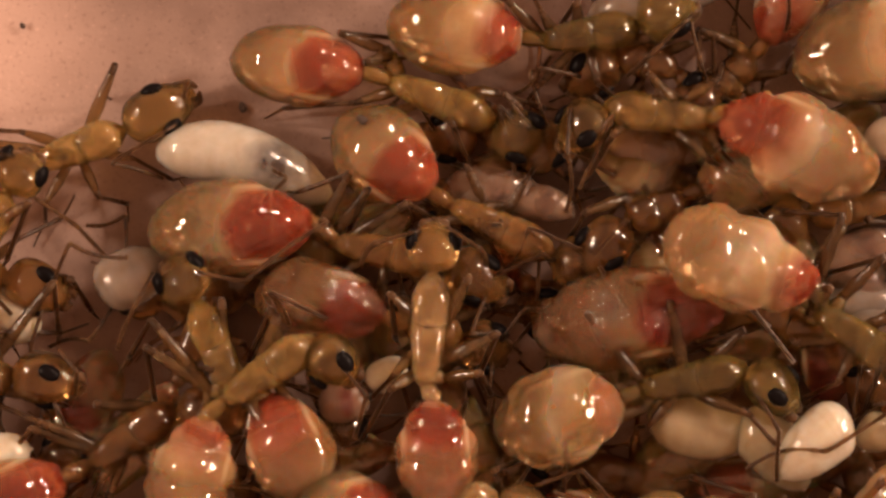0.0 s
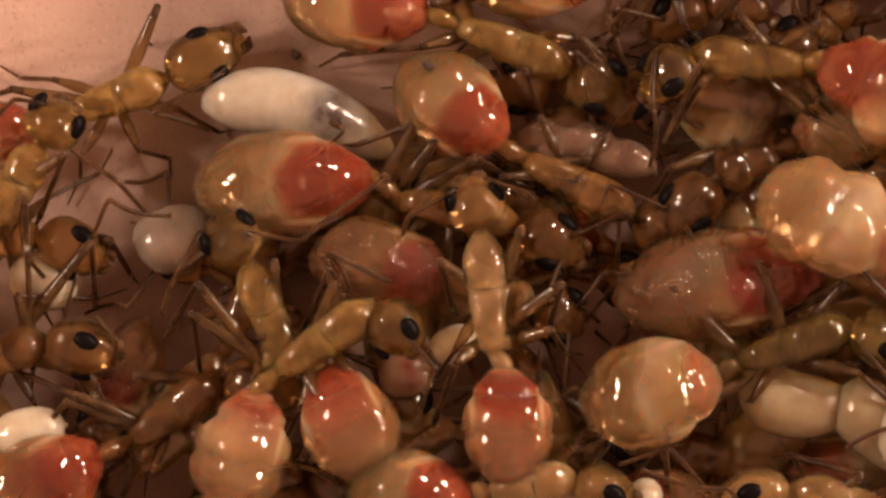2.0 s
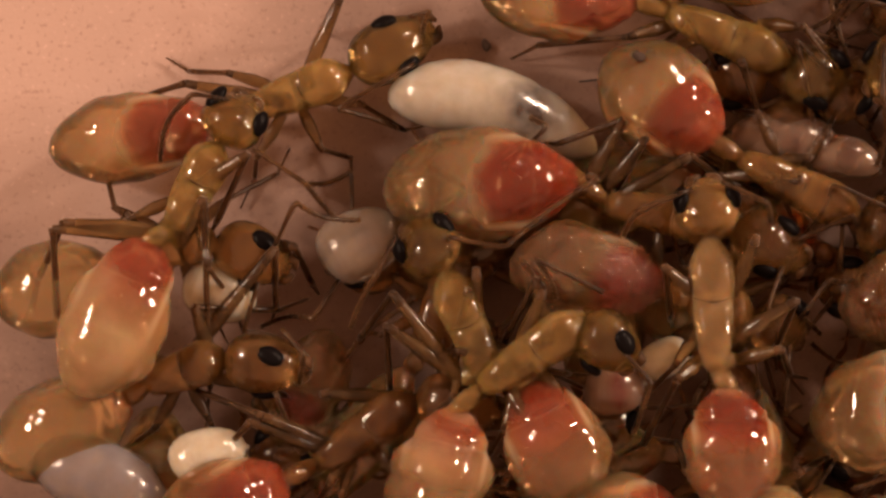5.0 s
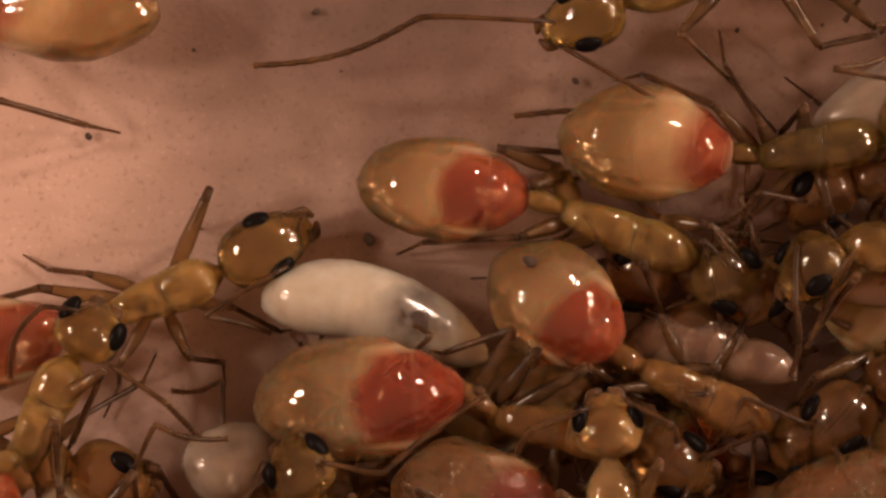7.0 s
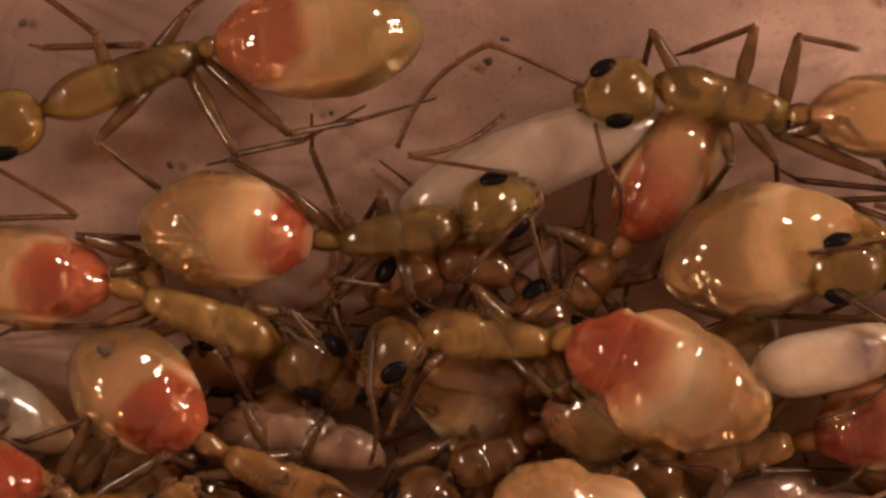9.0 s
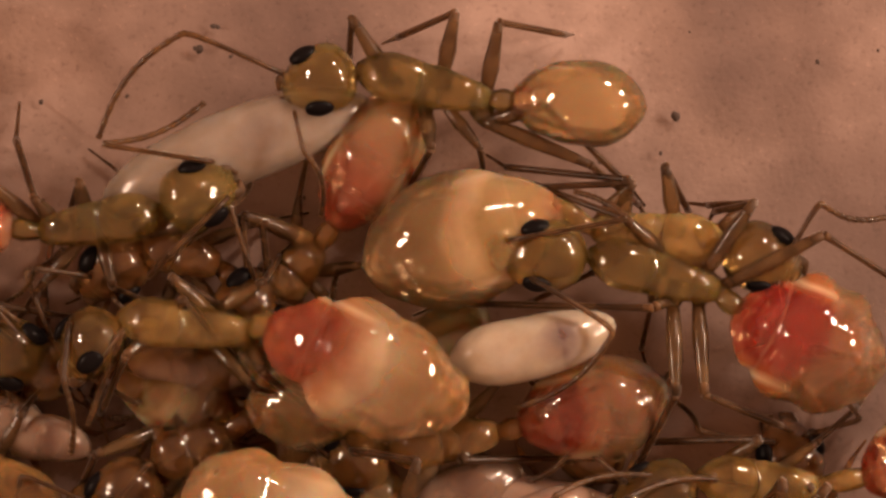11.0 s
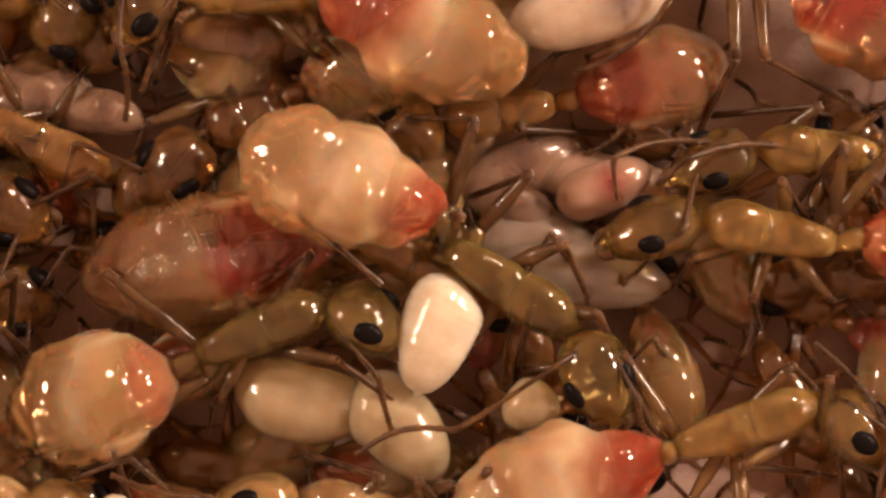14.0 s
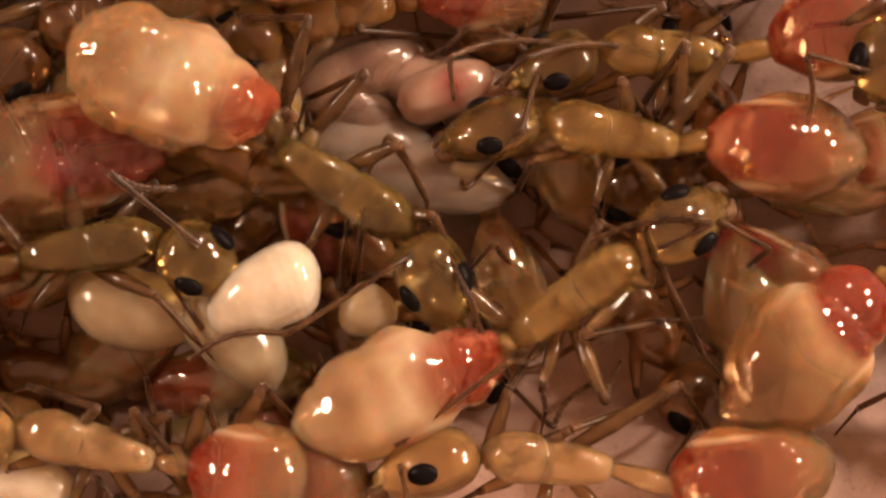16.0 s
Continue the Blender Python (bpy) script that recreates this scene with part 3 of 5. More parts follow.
def ant(label, tip, neck, waist, gs, ge, gw, kind="ra", roll=0, legs=(), antennae=(), hw=1.25, tone="y", group=""):
    """One ant from five points along its body; legs and antennae that show are given, the others are set by habit."""
    global count
    count += 1
    rnd = random.Random(count * 17)
    tip, neck, waist, gs, ge = (mm(*p) for p in (tip, neck, waist, gs, ge))
    root = new("ant")
    root.matrix_basis = Matrix.Translation((waist.x, waist.y, 0))
    inv = root.matrix_basis.inverted()
    skin = SKIN[tone]
    # head
    hl = (tip - neck).length
    at = inv @ frame_of(neck, tip - neck, roll)
    hw *= MM
    head = part("head", shaped(HEAD, hl, hw, hw * .88, 22, 22), HEAD_SKIN[tone], root, at=at)
    low = group == "ants packed low in the heap"
    if not low:
        part("bristles", bristles(HEAD, hl, hw, hw * .88, 12, .00016, rnd), SHIN, head)
    for s in (1, -1):
        eye = shaped(((0, .3, .3, 0), (.12, .7, .7, 0), (.5, 1, 1, 0), (.88, .7, .7, 0), (1, .3, .3, 0)), hw * .40, hw * .33, hw * .22, 14, 10)
        m = Matrix.Translation((hl * .41, s * hw * .425, hw * .20)) @ pose(0, 0, 0, -s * 60, 0, -s * 10)
        part("eye", eye, EYE, head, "black compound eye", at=m)
        jaw = tube([Vector((hl * .90, s * hw * .17, -hw * .10)), Vector((hl * .99, s * hw * .18, -hw * .12)), Vector((hl * 1.06, s * hw * .04, -hw * .12))], [hw * .12, hw * .10, hw * .03], 8, 4)
        part("mandible", jaw, JAW, head)
    # mesosoma
    body = frame_of(neck, waist - neck)
    tl, tw = (waist - neck).length, 0.90 * MM
    part("pronotum", shaped(FRONT, tl * .56, tw, tw * .95, 24, 18, square=.84), skin, root, at=inv @ body)
    rear = part("propodeum", shaped(REAR, tl * .56, tw * .88, tw * .92, 24, 18, square=.74), skin, root, at=inv @ body @ Matrix.Translation((tl * .46, 0, -.0001 * tw)))
    if not low:
        arc = [Vector((tl * .475 - tw * .07 * math.cos(2 * a), tw * .42 * math.cos(a), tw * .41 * math.sin(a) + tw * .02)) for a in (math.pi * i / 16 for i in range(-2, 19))]
        part("suture", tube(arc, [tw * .018] * len(arc), 5, 1), JAW, root, "dark seam between the plates", at=inv @ body)
    part("petiole", shaped(NODE, max((gs - waist).length, .0002) * 1.3, .00046, .00046, 12, 10), skin, root, at=inv @ frame_of(waist, gs - waist))
    # gaster
    g = frame_of(gs, ge - gs)
    gl = (ge - gs).length
    gaster = part("gaster", shaped(gaster_profile(LOBED.get(kind, 0.035)), gl, gw * MM, gw * MM * .93, 36, 52, UNEVEN.get(kind, 0.06) * MM, count), GASTER[kind], root, "swollen glossy gaster", at=inv @ g)
    if not low:
        part("bristles", bristles(gaster_profile(.035), gl, gw * MM, gw * MM * .93, 26, .00022, rnd), HAIR, gaster)
    # limbs
    used = [0, 0]
    for pts in legs:
        q = [mm(*p) for p in pts]
        if len(q) == 2:
            q.append(q[1] + Vector((rnd.uniform(-.2, .2), rnd.uniform(-.2, .2), -.6)) * MM)
        if len(q) == 3:
            d = q[2] - q[1]
            q.append(q[2] + d.normalized() * .0006 + Vector((rnd.uniform(-3, 3), rnd.uniform(-3, 3), -2)) * .0001)
        limb("leg", q, root, [.000135], inv, skin=FEMUR if tone in "yp" else LEG)
        inner = body @ Vector((min(tl * .92, max(tl * .22, (body.inverted() @ q[0]).x)), 0, -tw * .22))
        if (inner - q[0]).length < .0009:
            hip = inv @ q[0]
            part("coxa", tube([inv @ inner, (inv @ inner).lerp(hip, .6), hip + (hip - inv @ inner) * .12], [.00019, .00021, .00011], 8, 3), skin, root)
        used[0 if (body.inverted() @ q[1]).y > 0 else 1] += 1
    for s, have in ((1, used[0]), (-1, used[1])):
        for i in range(have, 3):
            f = (.34, .55, .72)[i]
            out = ((.9, .5), (.1, 1.0), (-.9, .7))[i]
            a = body @ Vector((tl * f, s * tw * .32, -tw * .25))
            dirn = body.to_3x3() @ Vector((-out[0], s * out[1], 0)).normalized()
            knee = a + dirn * rnd.uniform(.7, 1.1) * MM + Vector((0, 0, rnd.uniform(-.1, .35) * MM))
            shin = knee + dirn * rnd.uniform(.4, .9) * MM + Vector((rnd.uniform(-.4, .4), rnd.uniform(-.4, .4), 0)) * MM
            shin.z = max(.0001, min(knee.z - .0008, a.z - .0008))
            foot = shin + dirn * .0005 + Vector((rnd.uniform(-.2, .2), rnd.uniform(-.2, .2), 0)) * MM
            foot.z = max(.00006, shin.z - .0004)
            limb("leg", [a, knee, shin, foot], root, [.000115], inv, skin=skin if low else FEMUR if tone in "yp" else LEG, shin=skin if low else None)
    hm = root.matrix_basis @ at
    sides = [mm(*p[1]) for p in antennae]
    given = [(hm.inverted() @ q).y > 0 for q in sides]
    for s in (1, -1):
        mine = [p for p, y in zip(antennae, given) if y == (s > 0)]
        if not mine and len(antennae) < 2:
            a = hm @ Vector((hl * .72, s * hw * .22, hw * .30))
            e = hm @ Vector((hl * rnd.uniform(.7, 1.2), s * hw * rnd.uniform(.9, 1.3), hw * .5))
            f = hm @ Vector((hl * rnd.uniform(1.4, 2.0), s * hw * rnd.uniform(.4, 1.4), -hw * .2))
            f.z = max(f.z, .0002)
            limb("antenna", [a, e, f], head, [.000056], hm.inverted(), s * .12)
    for p in antennae:
        limb("antenna", [mm(*q) for q in p], head, [.000056], hm.inverted(), rnd.uniform(-.16, .16))
    return tagged(root, label, "ant", group or "ants of the heap")


def larva(label, p1, pm, p2, width, kind="white", taper=0.10):
    """A soft ringed grub, bent through its middle point."""
    a, m, b = (mm(*p) for p in (p1, pm, p2))
    g = frame_of(m, b - a)
    inv = g.inverted()
    a2, b2, m2 = inv @ a, inv @ b, inv @ m
    bend = m2 * 2 - (a2 + b2) * .5
    bm = bmesh.new()
    rings, count_rings = [], 48
    for i in range(count_rings + 1):
        v = (1 - math.cos(math.pi * i / count_rings)) / 2
        c = (1 - v) ** 2 * a2 + 2 * v * (1 - v) * bend + v * v * b2
        r = max(0.02, 1 - abs(2 * v - 1) ** 2.6) ** 0.5 * (1.0 - taper * v)
        r *= 1 - (0.018 if kind in ("white", "dark") else 0.010) * abs(math.cos(v * math.pi * 11)) ** 5
        rings.append([c, r * width * MM / 2])
    out = []
    for i, (c, r) in enumerate(rings):
        d = (rings[min(i + 1, count_rings)][0] - rings[max(i - 1, 0)][0]).normalized()
        s = d.cross(Vector((0, 0, 1))).normalized()
        out.append((c, s * r, d.cross(s) * r))
    loft(bm, out, 24)
    for v in bm.verts:
        v.co += noise.noise_vector(v.co * 1100) * .00004
    ob = new("larva")
    ob.matrix_basis = g
    part("body", bm, LARVA[kind], ob)
    size = width * .12 * MM
    part("head", shaped(HEAD, size, size * .9, size * .8, 14, 10), LARVA["white"], ob, "small pale head", at=frame_of(b2 * .90, b2 - m2))
    return tagged(ob, label, "larva", "brood among the ants")


# ---- the ground ----


def rise(x, y):
    """The floor swells at the heap's near side."""
    f = min(1, max(0, (-y - .0060) / .0018)) * min(1, max(0, (x - .0015) / .003))
    return .0016 * f * f * (3 - 2 * f)


def ground():
    bm = bmesh.new()
    xs = np.concatenate([np.linspace(-.15, -.022, 8), np.linspace(-.02, .022, 90), np.linspace(.024, .15, 8)])
    ys = np.concatenate([np.linspace(-.15, -.018, 8), np.linspace(-.016, .016, 66), np.linspace(.018, .15, 8)])
    grid = [[bm.verts.new((x, y, rise(x, y) + 0.00012 * noise.noise(Vector((x * 260, y * 260, 3))) + 0.00005 * noise.noise(Vector((x * 900, y * 900, 7))) - 0.0001)) for x in xs] for y in ys]
    for p, q in zip(grid, grid[1:]):
        for i in range(len(xs) - 1):
            bm.faces.new((p[i], p[i + 1], q[i + 1], q[i]))
    edge = [grid[0], [r[-1] for r in grid], grid[-1][::-1], [r[0] for r in grid][::-1]]
    rim = [v for e in edge for v in e[:-1]]
    low = [bm.verts.new((v.co.x, v.co.y, -.006)) for v in rim]
    for i in range(len(rim)):
        j = (i + 1) % len(rim)
        bm.faces.new((rim[i], rim[j], low[j], low[i]))
    bm.faces.new(low)
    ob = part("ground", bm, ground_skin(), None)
    return tagged(ob, "pinkish plaster nest floor with stains, grit and painted light and shade", "floor", kind="structure")


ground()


def crumb(x, y, z, size, seed):
    """A grain of dirt."""
    bm = bmesh.new()
    bmesh.ops.create_icosphere(bm, subdivisions=2, radius=size * MM / 2)
    for v in bm.verts:
        v.co *= 1 + .45 * noise.noise(v.co * 9000 + Vector((seed, 0, seed * 2.3)))
        v.co.z *= .7
        v.co.x *= 1.3
    ob = part("dirt_crumb", bm, CRUMB, None, at=pose(x * MM, y * MM, z * MM, 0, 0, seed * 71))
    return tagged(ob, "tiny dark crumb of dirt", "crumb", "scattered crumbs")


crumb(3.79, 7.64, 0.03, 0.098, 0)
crumb(12.18, 5.94, 0.03, 0.112, 1)
crumb(10.84, 8.35, 0.03, 0.14, 2)
crumb(8.28, 8.39, 0.03, 0.112, 3)
crumb(3.46, 7.24, 0.03, 0.084, 4)
crumb(16.49, 4.29, 0.03, 0.196, 5)
crumb(12.22, 5.9, 0.03, 0.14, 6)
crumb(-11.26, 4.33, 0.03, 0.112, 7)
crumb(-7.08, 6.62, 0.03, 0.14, 8)
crumb(-6.09, 2.44, 0.03, 0.21, 9)
crumb(3.88, 7.63, 0.03, 0.084, 10)
crumb(3.54, 7.23, 0.03, 0.14, 11)
crumb(-2.32, 5.36, 0.03, 0.112, 12)
crumb(-5, 7.98, 0.03, 0.14, 13)
crumb(10.99, -7.73, 0.03, 0.175, 14)
crumb(11.05, -7.71, 0.03, 0.154, 15)
crumb(-3.24, 2.06, 2.33, 0.2, 40)
rnd_dirt = random.Random(3)
for i in range(26):
    crumb(rnd_dirt.uniform(-14, 17), rnd_dirt.uniform(3.2, 7.5), 0.02, rnd_dirt.uniform(.03, .08), i + 20)

# ---- the ants ----
ants = {}
ants["A"] = ant("pale yellow ant standing on the pink ground at the heap's edge", (-7.15, 2.77, 0.93), (-8.74, 1.86, 0.98), (-10.75, 1.08, 1), (-11.4, 0.84, 1.05), (-14.62, 0.26, 1.1), 1.8, "ra", 0,
    legs=([(-9.68, 1.67, 0.85), (-8.92, 3.34, 1.35), (-9.29, 2.7, 0.25)], [(-10.09, 1.26, 0.85), (-11.95, 1.58, 1.35), (-13.47, 1.2, 0.25)], ),
    antennae=([(-7.61, 2.89, 1.35), (-7.2, 2.98, 1.55), (-7.29, 2.28, 0.85)], [(-7.51, 1.98, 1.35), (-9.01, 1.08, 1.55), (-7.85, 0.75, 0.85)], ), hw=1.25, tone="y")
ants["B"] = ant("glossy yellow ant with a swollen pink gaster on the heap", (-10.65, 1.28, 2.18), (-11.2, 0.39, 2.35), (-12.04, -1.26, 2.6), (-12.44, -1.48, 2.8), (-13.69, -4.49, 3), 2.05, "cream_r", 0,
    legs=([(-11.92, -1.56, 2.45), (-11.43, -0.67, 2.95), (-11.4, -4.28, 1.85)], [(-12.3, -1.27, 2.45), (-14.06, -1.14, 2.95), (-14.68, -2.19, 1.85)], [(-11.63, -0.48, 2.45), (-10.61, 0.16, 2.95), (-11.29, -1.13, 1.85)], [(-12.22, -1.37, 2.45), (-14.26, -1.26, 2.95), (-14.33, -2.89, 1.85)], ),
    antennae=([(-11.03, 1.19, 2.6), (-11.65, 1.3, 2.8), (-12.34, 0.01, 2.1)], [(-10.54, 0.26, 2.6), (-9.55, -0.37, 2.8), (-9.02, -1.02, 2.1)], ), hw=1.25, tone="y")
ants["C"] = ant("brownish ant half buried in the heap", (-9.9, -2.08, 1.78), (-11.3, -1.43, 1.78), (-12.61, -1.69, 1.7), (-13.12, -2.1, 1.6), (-15.65, -2.71, 1.5), 1.9, "amber", 20,
    legs=([(-10.21, -1.59, 1.55), (-9.78, -1.57, 2.05), (-9.49, -2.32, 0.95)], ),
    antennae=(), hw=1.25, tone="b")
ants["D"] = ant("brownish ant lying low in the heap", (-9.57, -4.02, 2.28), (-11.08, -3.62, 2.25), (-12.57, -4.22, 2.1), (-12.95, -4.47, 1.95), (-15.52, -5.68, 1.8), 2, "amber", 40,
    legs=([(-11.36, -3.75, 1.95), (-11.65, -2.73, 2.45), (-10.12, -2.8, 1.35)], [(-11.95, -3.87, 1.95), (-10.13, -1.61, 2.45), (-10.18, -2.8, 1.35)], ),
    antennae=([(-9.98, -3.13, 2.7), (-9.55, -3.59, 2.9), (-9.67, -4.2, 2.2)], ), hw=1.25, tone="b")
ants["E"] = ant("yellow ant with a swollen orange gaster", (-7.55, -1.08, 2.3), (-6.92, -2.02, 2.62), (-6.02, -4.1, 2.6), (-5.42, -4.15, 2.65), (-4.21, -6.46, 2.7), 2, "pink", 0,
    legs=([(-6.55, -4.1, 2.4), (-7.88, -2.45, 2.95), (-8.55, -3.35, 1.6)], [(-6.51, -3.39, 2.45), (-6.47, -2.36, 2.95), (-6.76, -3.67, 1.85)], [(-6.6, -4.05, 2.4), (-8.0, -3.05, 2.95), (-7.95, -4.4, 1.5)], [(-6.26, -3.64, 2.45), (-6.32, -1.98, 2.95), (-6.25, -3.41, 1.85)], ),
    antennae=([(-7.83, -1.38, 3), (-8.2, -2.11, 3.2), (-8.69, -3.11, 2.5)], [(-6.85, -1.38, 3), (-5.8, -1.6, 3.2), (-4.01, -0.27, 2.5)], ), hw=1.25, tone="y")
ants["F"] = ant("olive yellow ant with a lobed cream and pink gaster", (-3.42, -3.86, 2.9), (-4.25, -2.85, 2.98), (-6.2, -4.2, 2.9), (-6.66, -4.6, 2.95), (-7.3, -7.2, 3), 2.05, "lobed", 38,
    legs=([(-4.97, -3.37, 2.75), (-5.2, -2.16, 3.25), (-5.78, -3.4, 2.15)], [(-5.6, -3.75, 2.75), (-5.07, -2.35, 3.25), (-5.4, -1.87, 2.15)], [(-5.85, -4, 2.75), (-5.31, -4.85, 3.25), (-5.77, -6.07, 2.15)], ),
    antennae=([(-3.96, -2.4, 3.4), (-5.24, -1.78, 3.6), (-4.82, -2.54, 2.9)], [(-3.62, -3.46, 3.4), (-3.08, -4.07, 3.6), (-3.35, -5.05, 2.9)], ), hw=1.25, tone="y")
ants["G"] = ant("pale yellow ant with a pink pear-shaped gaster", (-1.61, -0.24, 2.38), (-1.63, -1.37, 2.52), (-1.8, -3.86, 2.7), (-1.59, -4.18, 2.85), (-1.46, -6.61, 3), 1.95, "lobed_r", 0,
    legs=([(-1.95, -2.48, 2.55), (-2.58, -1.84, 3.05), (-2.47, -2.88, 1.95)], [(-1.32, -2.48, 2.55), (-0.82, -1.46, 3.05), (-1.07, -2.11, 1.95)], [(-1.44, -3.36, 2.55), (-0.19, -2.71, 3.05), (-0.55, -3.64, 1.95)], [(-2.01, -3.62, 2.55), (-2.57, -3.97, 3.05), (-3.23, -5.19, 1.95)], [(-1.38, -3.74, 2.55), (-0.56, -3.59, 3.05), (-0.29, -4.15, 1.95)], ),
    antennae=([(-1.9, -0.43, 2.8), (-2.9, -0.71, 3), (-3.23, -1.16, 2.3)], [(-1.33, -0.35, 2.8), (-0.57, -0.83, 3), (-0.44, -1.21, 2.3)], ), hw=1.25, tone="p")
ants["H8"] = ant("ant with a clear amber and red gaster in the heap", (0.05, -1.86, 1.48), (-1.33, -1.18, 1.55), (-3.79, -0.71, 1.6), (-4.34, -0.27, 1.75), (-8.15, -0.53, 1.9), 2.25, "ra", 0,
    legs=([(-4.3, -0.55, 1.5), (-3.5, 0.87, 2.1), (-4.75, 0.42, 1.6)], [(-3.95, -0.6, 1.5), (-3.05, 0.57, 2.1), (-3.6, -0.5, 1.2)], [(-3.99, -0.74, 1.45), (-4.1, -0.2, 1.95), (-5.71, -1.39, 0.85)], [(-3.79, -0.74, 1.45), (-2.21, 0.19, 1.95), (-1.43, -0.27, 0.85)], ),
    antennae=(), hw=1.25, tone="b")
ants["S"] = ant("ant with a bulging red and amber gaster", (2.19, -1.36, 1.18), (1.14, -0.97, 1.28), (-1.17, 0.15, 1.4), (-1.63, 0.42, 1.5), (-3.87, 2.13, 1.6), 2.15, "ra", 0,
    legs=([(-0.55, -0.14, 1.25), (-1.7, -0.22, 1.75), (0.22, -0.79, 0.65)], [(-0.04, -0.35, 1.25), (-0.6, -0.22, 1.75), (0.27, -1.71, 0.65)], [(-0.75, 0.06, 1.25), (0.1, 0.18, 1.75), (-0.49, 0.23, 0.65)], ),
    antennae=(), hw=1.25, tone="b")
ants["P"] = ant("slender yellow ant with a round red and amber gaster", (0.92, 1.45, 1.08), (-0.22, 2.05, 1.22), (-2.58, 2.97, 1.4), (-3.18, 3.19, 1.4), (-6.32, 3.51, 1.4), 1.9, "ra", 0,
    legs=([(-2.72, 3.7, 1.25), (-3.79, 4.06, 1.75), (-1.88, 3.97, 0.65)], [(-2.57, 3.59, 1.25), (-3.19, 3.38, 1.75), (-1.62, 3.66, 0.65)], [(-2.47, 2.79, 1.25), (-3.39, 2.48, 1.75), (-5.1, 2.4, 0.65)], [(-1.36, 2.28, 1.25), (-1.2, 1.98, 1.75), (-0.7, 0.85, 0.65)], [(-0.75, 2.79, 1.25), (-0.1, 2.68, 1.75), (0.94, 2.43, 0.65)], ),
    antennae=([(0.33, 1.98, 1.5), (-0.19, 2.48, 1.7), (0.29, 0.66, 1)], [(0.63, 1.88, 1.5), (-0.09, 2.78, 1.7), (0.9, 1.57, 1)], ), hw=1.25, tone="y")
ants["R"] = ant("olive yellow ant with a clear amber gaster beside a larva", (4.29, 4.82, 1.68), (3.04, 4.24, 1.68), (0.88, 3.9, 1.6), (0.42, 3.98, 1.55), (-2.74, 4.3, 1.5), 2.1, "ra2", 0,
    legs=([(1.66, 4.1, 1.45), (1.61, 4.79, 1.95), (1.29, 4.31, 0.85)], [(1.16, 4, 1.45), (0.82, 4.5, 1.95), (0.33, 5.58, 0.85)], [(0.86, 4, 1.45), (0.03, 4.79, 1.95), (-1.14, 5.42, 0.85)], [(2.76, 3.9, 1.45), (3.99, 4.1, 1.95), (3.12, 3.5, 0.85)], ),
    antennae=([(4, 5.09, 2.1), (1.99, 5.42, 2.3), (3.77, 6.15, 1.6)], [(4.24, 4.49, 2.1), (3.22, 3.51, 2.3), (2.77, 3.1, 1.6)], ), hw=1.25, tone="o")
ants["N"] = ant("yellow ant with a glossy orange and red gaster", (1.28, 1.44, 1.78), (2.22, 2.39, 1.85), (4.56, 2.12, 1.9), (4.89, 2.28, 2.15), (8.31, 0.69, 2.4), 2.25, "orange", 37,
    legs=([(3.58, 2.41, 1.75), (3.41, 2.72, 2.25), (4.45, 1.38, 1.15)], [(3.98, 2.31, 1.75), (3.22, 3.12, 2.25), (4.45, 2.29, 1.15)], [(2.79, 2.11, 1.75), (2.43, 1.74, 2.25), (1.83, 0.68, 1.15)], [(4.58, 1.91, 1.75), (4.79, 1.44, 2.25), (5.97, 0.38, 1.15)], ),
    antennae=([(1.44, 2.33, 2.2), (1.37, 1.35, 2.4), (1.39, 0.02, 1.7)], [(1.84, 1.44, 2.2), (2.44, 2.24, 2.4), (1.69, 0.52, 1.7)], ), hw=1.25, tone="y")
ants["H"] = ant("dark-eyed ant deep in the heap", (1.52, 2.77, 0.88), (2.52, 3.75, 0.92), (3.94, 3.29, 0.9), (4.19, 3.04, 0.85), (4.85, 1.06, 0.8), 1.5, "amber", -22,
    legs=(),
    antennae=(), hw=1.25, tone="d")
ants["T"] = ant("olive ant standing on the ground with an amber gaster", (5.15, 6.34, 1.48), (6.43, 6.74, 1.52), (8.77, 6.16, 1.5), (9.13, 6.16, 1.5), (11.57, 6.03, 1.5), 1.6, "amber", 0,
    legs=([(7.07, 6.51, 1.35), (6.39, 7.6, 1.85), (6.3, 7.01, 0.75)], [(7.97, 6.61, 1.35), (8.2, 7.68, 1.85), (7.16, 7.34, 0.75)], [(8.72, 6.21, 1.35), (8.96, 7.5, 1.85), (10.18, 7.36, 0.75)], [(8.78, 5.81, 1.35), (9.76, 6.04, 1.85), (11.3, 4.64, 0.75)], [(8.67, 5.81, 1.35), (10.53, 5, 1.85), (11.45, 4.31, 0.75)], [(7.67, 6.01, 1.35), (7.75, 5.29, 1.85), (7.28, 4.51, 0.75)], ),
    antennae=([(5.19, 6.63, 1.9), (3.53, 7.38, 2.1), (1.88, 5.56, 1.4)], [(5.37, 5.98, 1.9), (5.53, 5.28, 2.1), (5.79, 4.15, 1.4)], ), hw=1.25, tone="o")
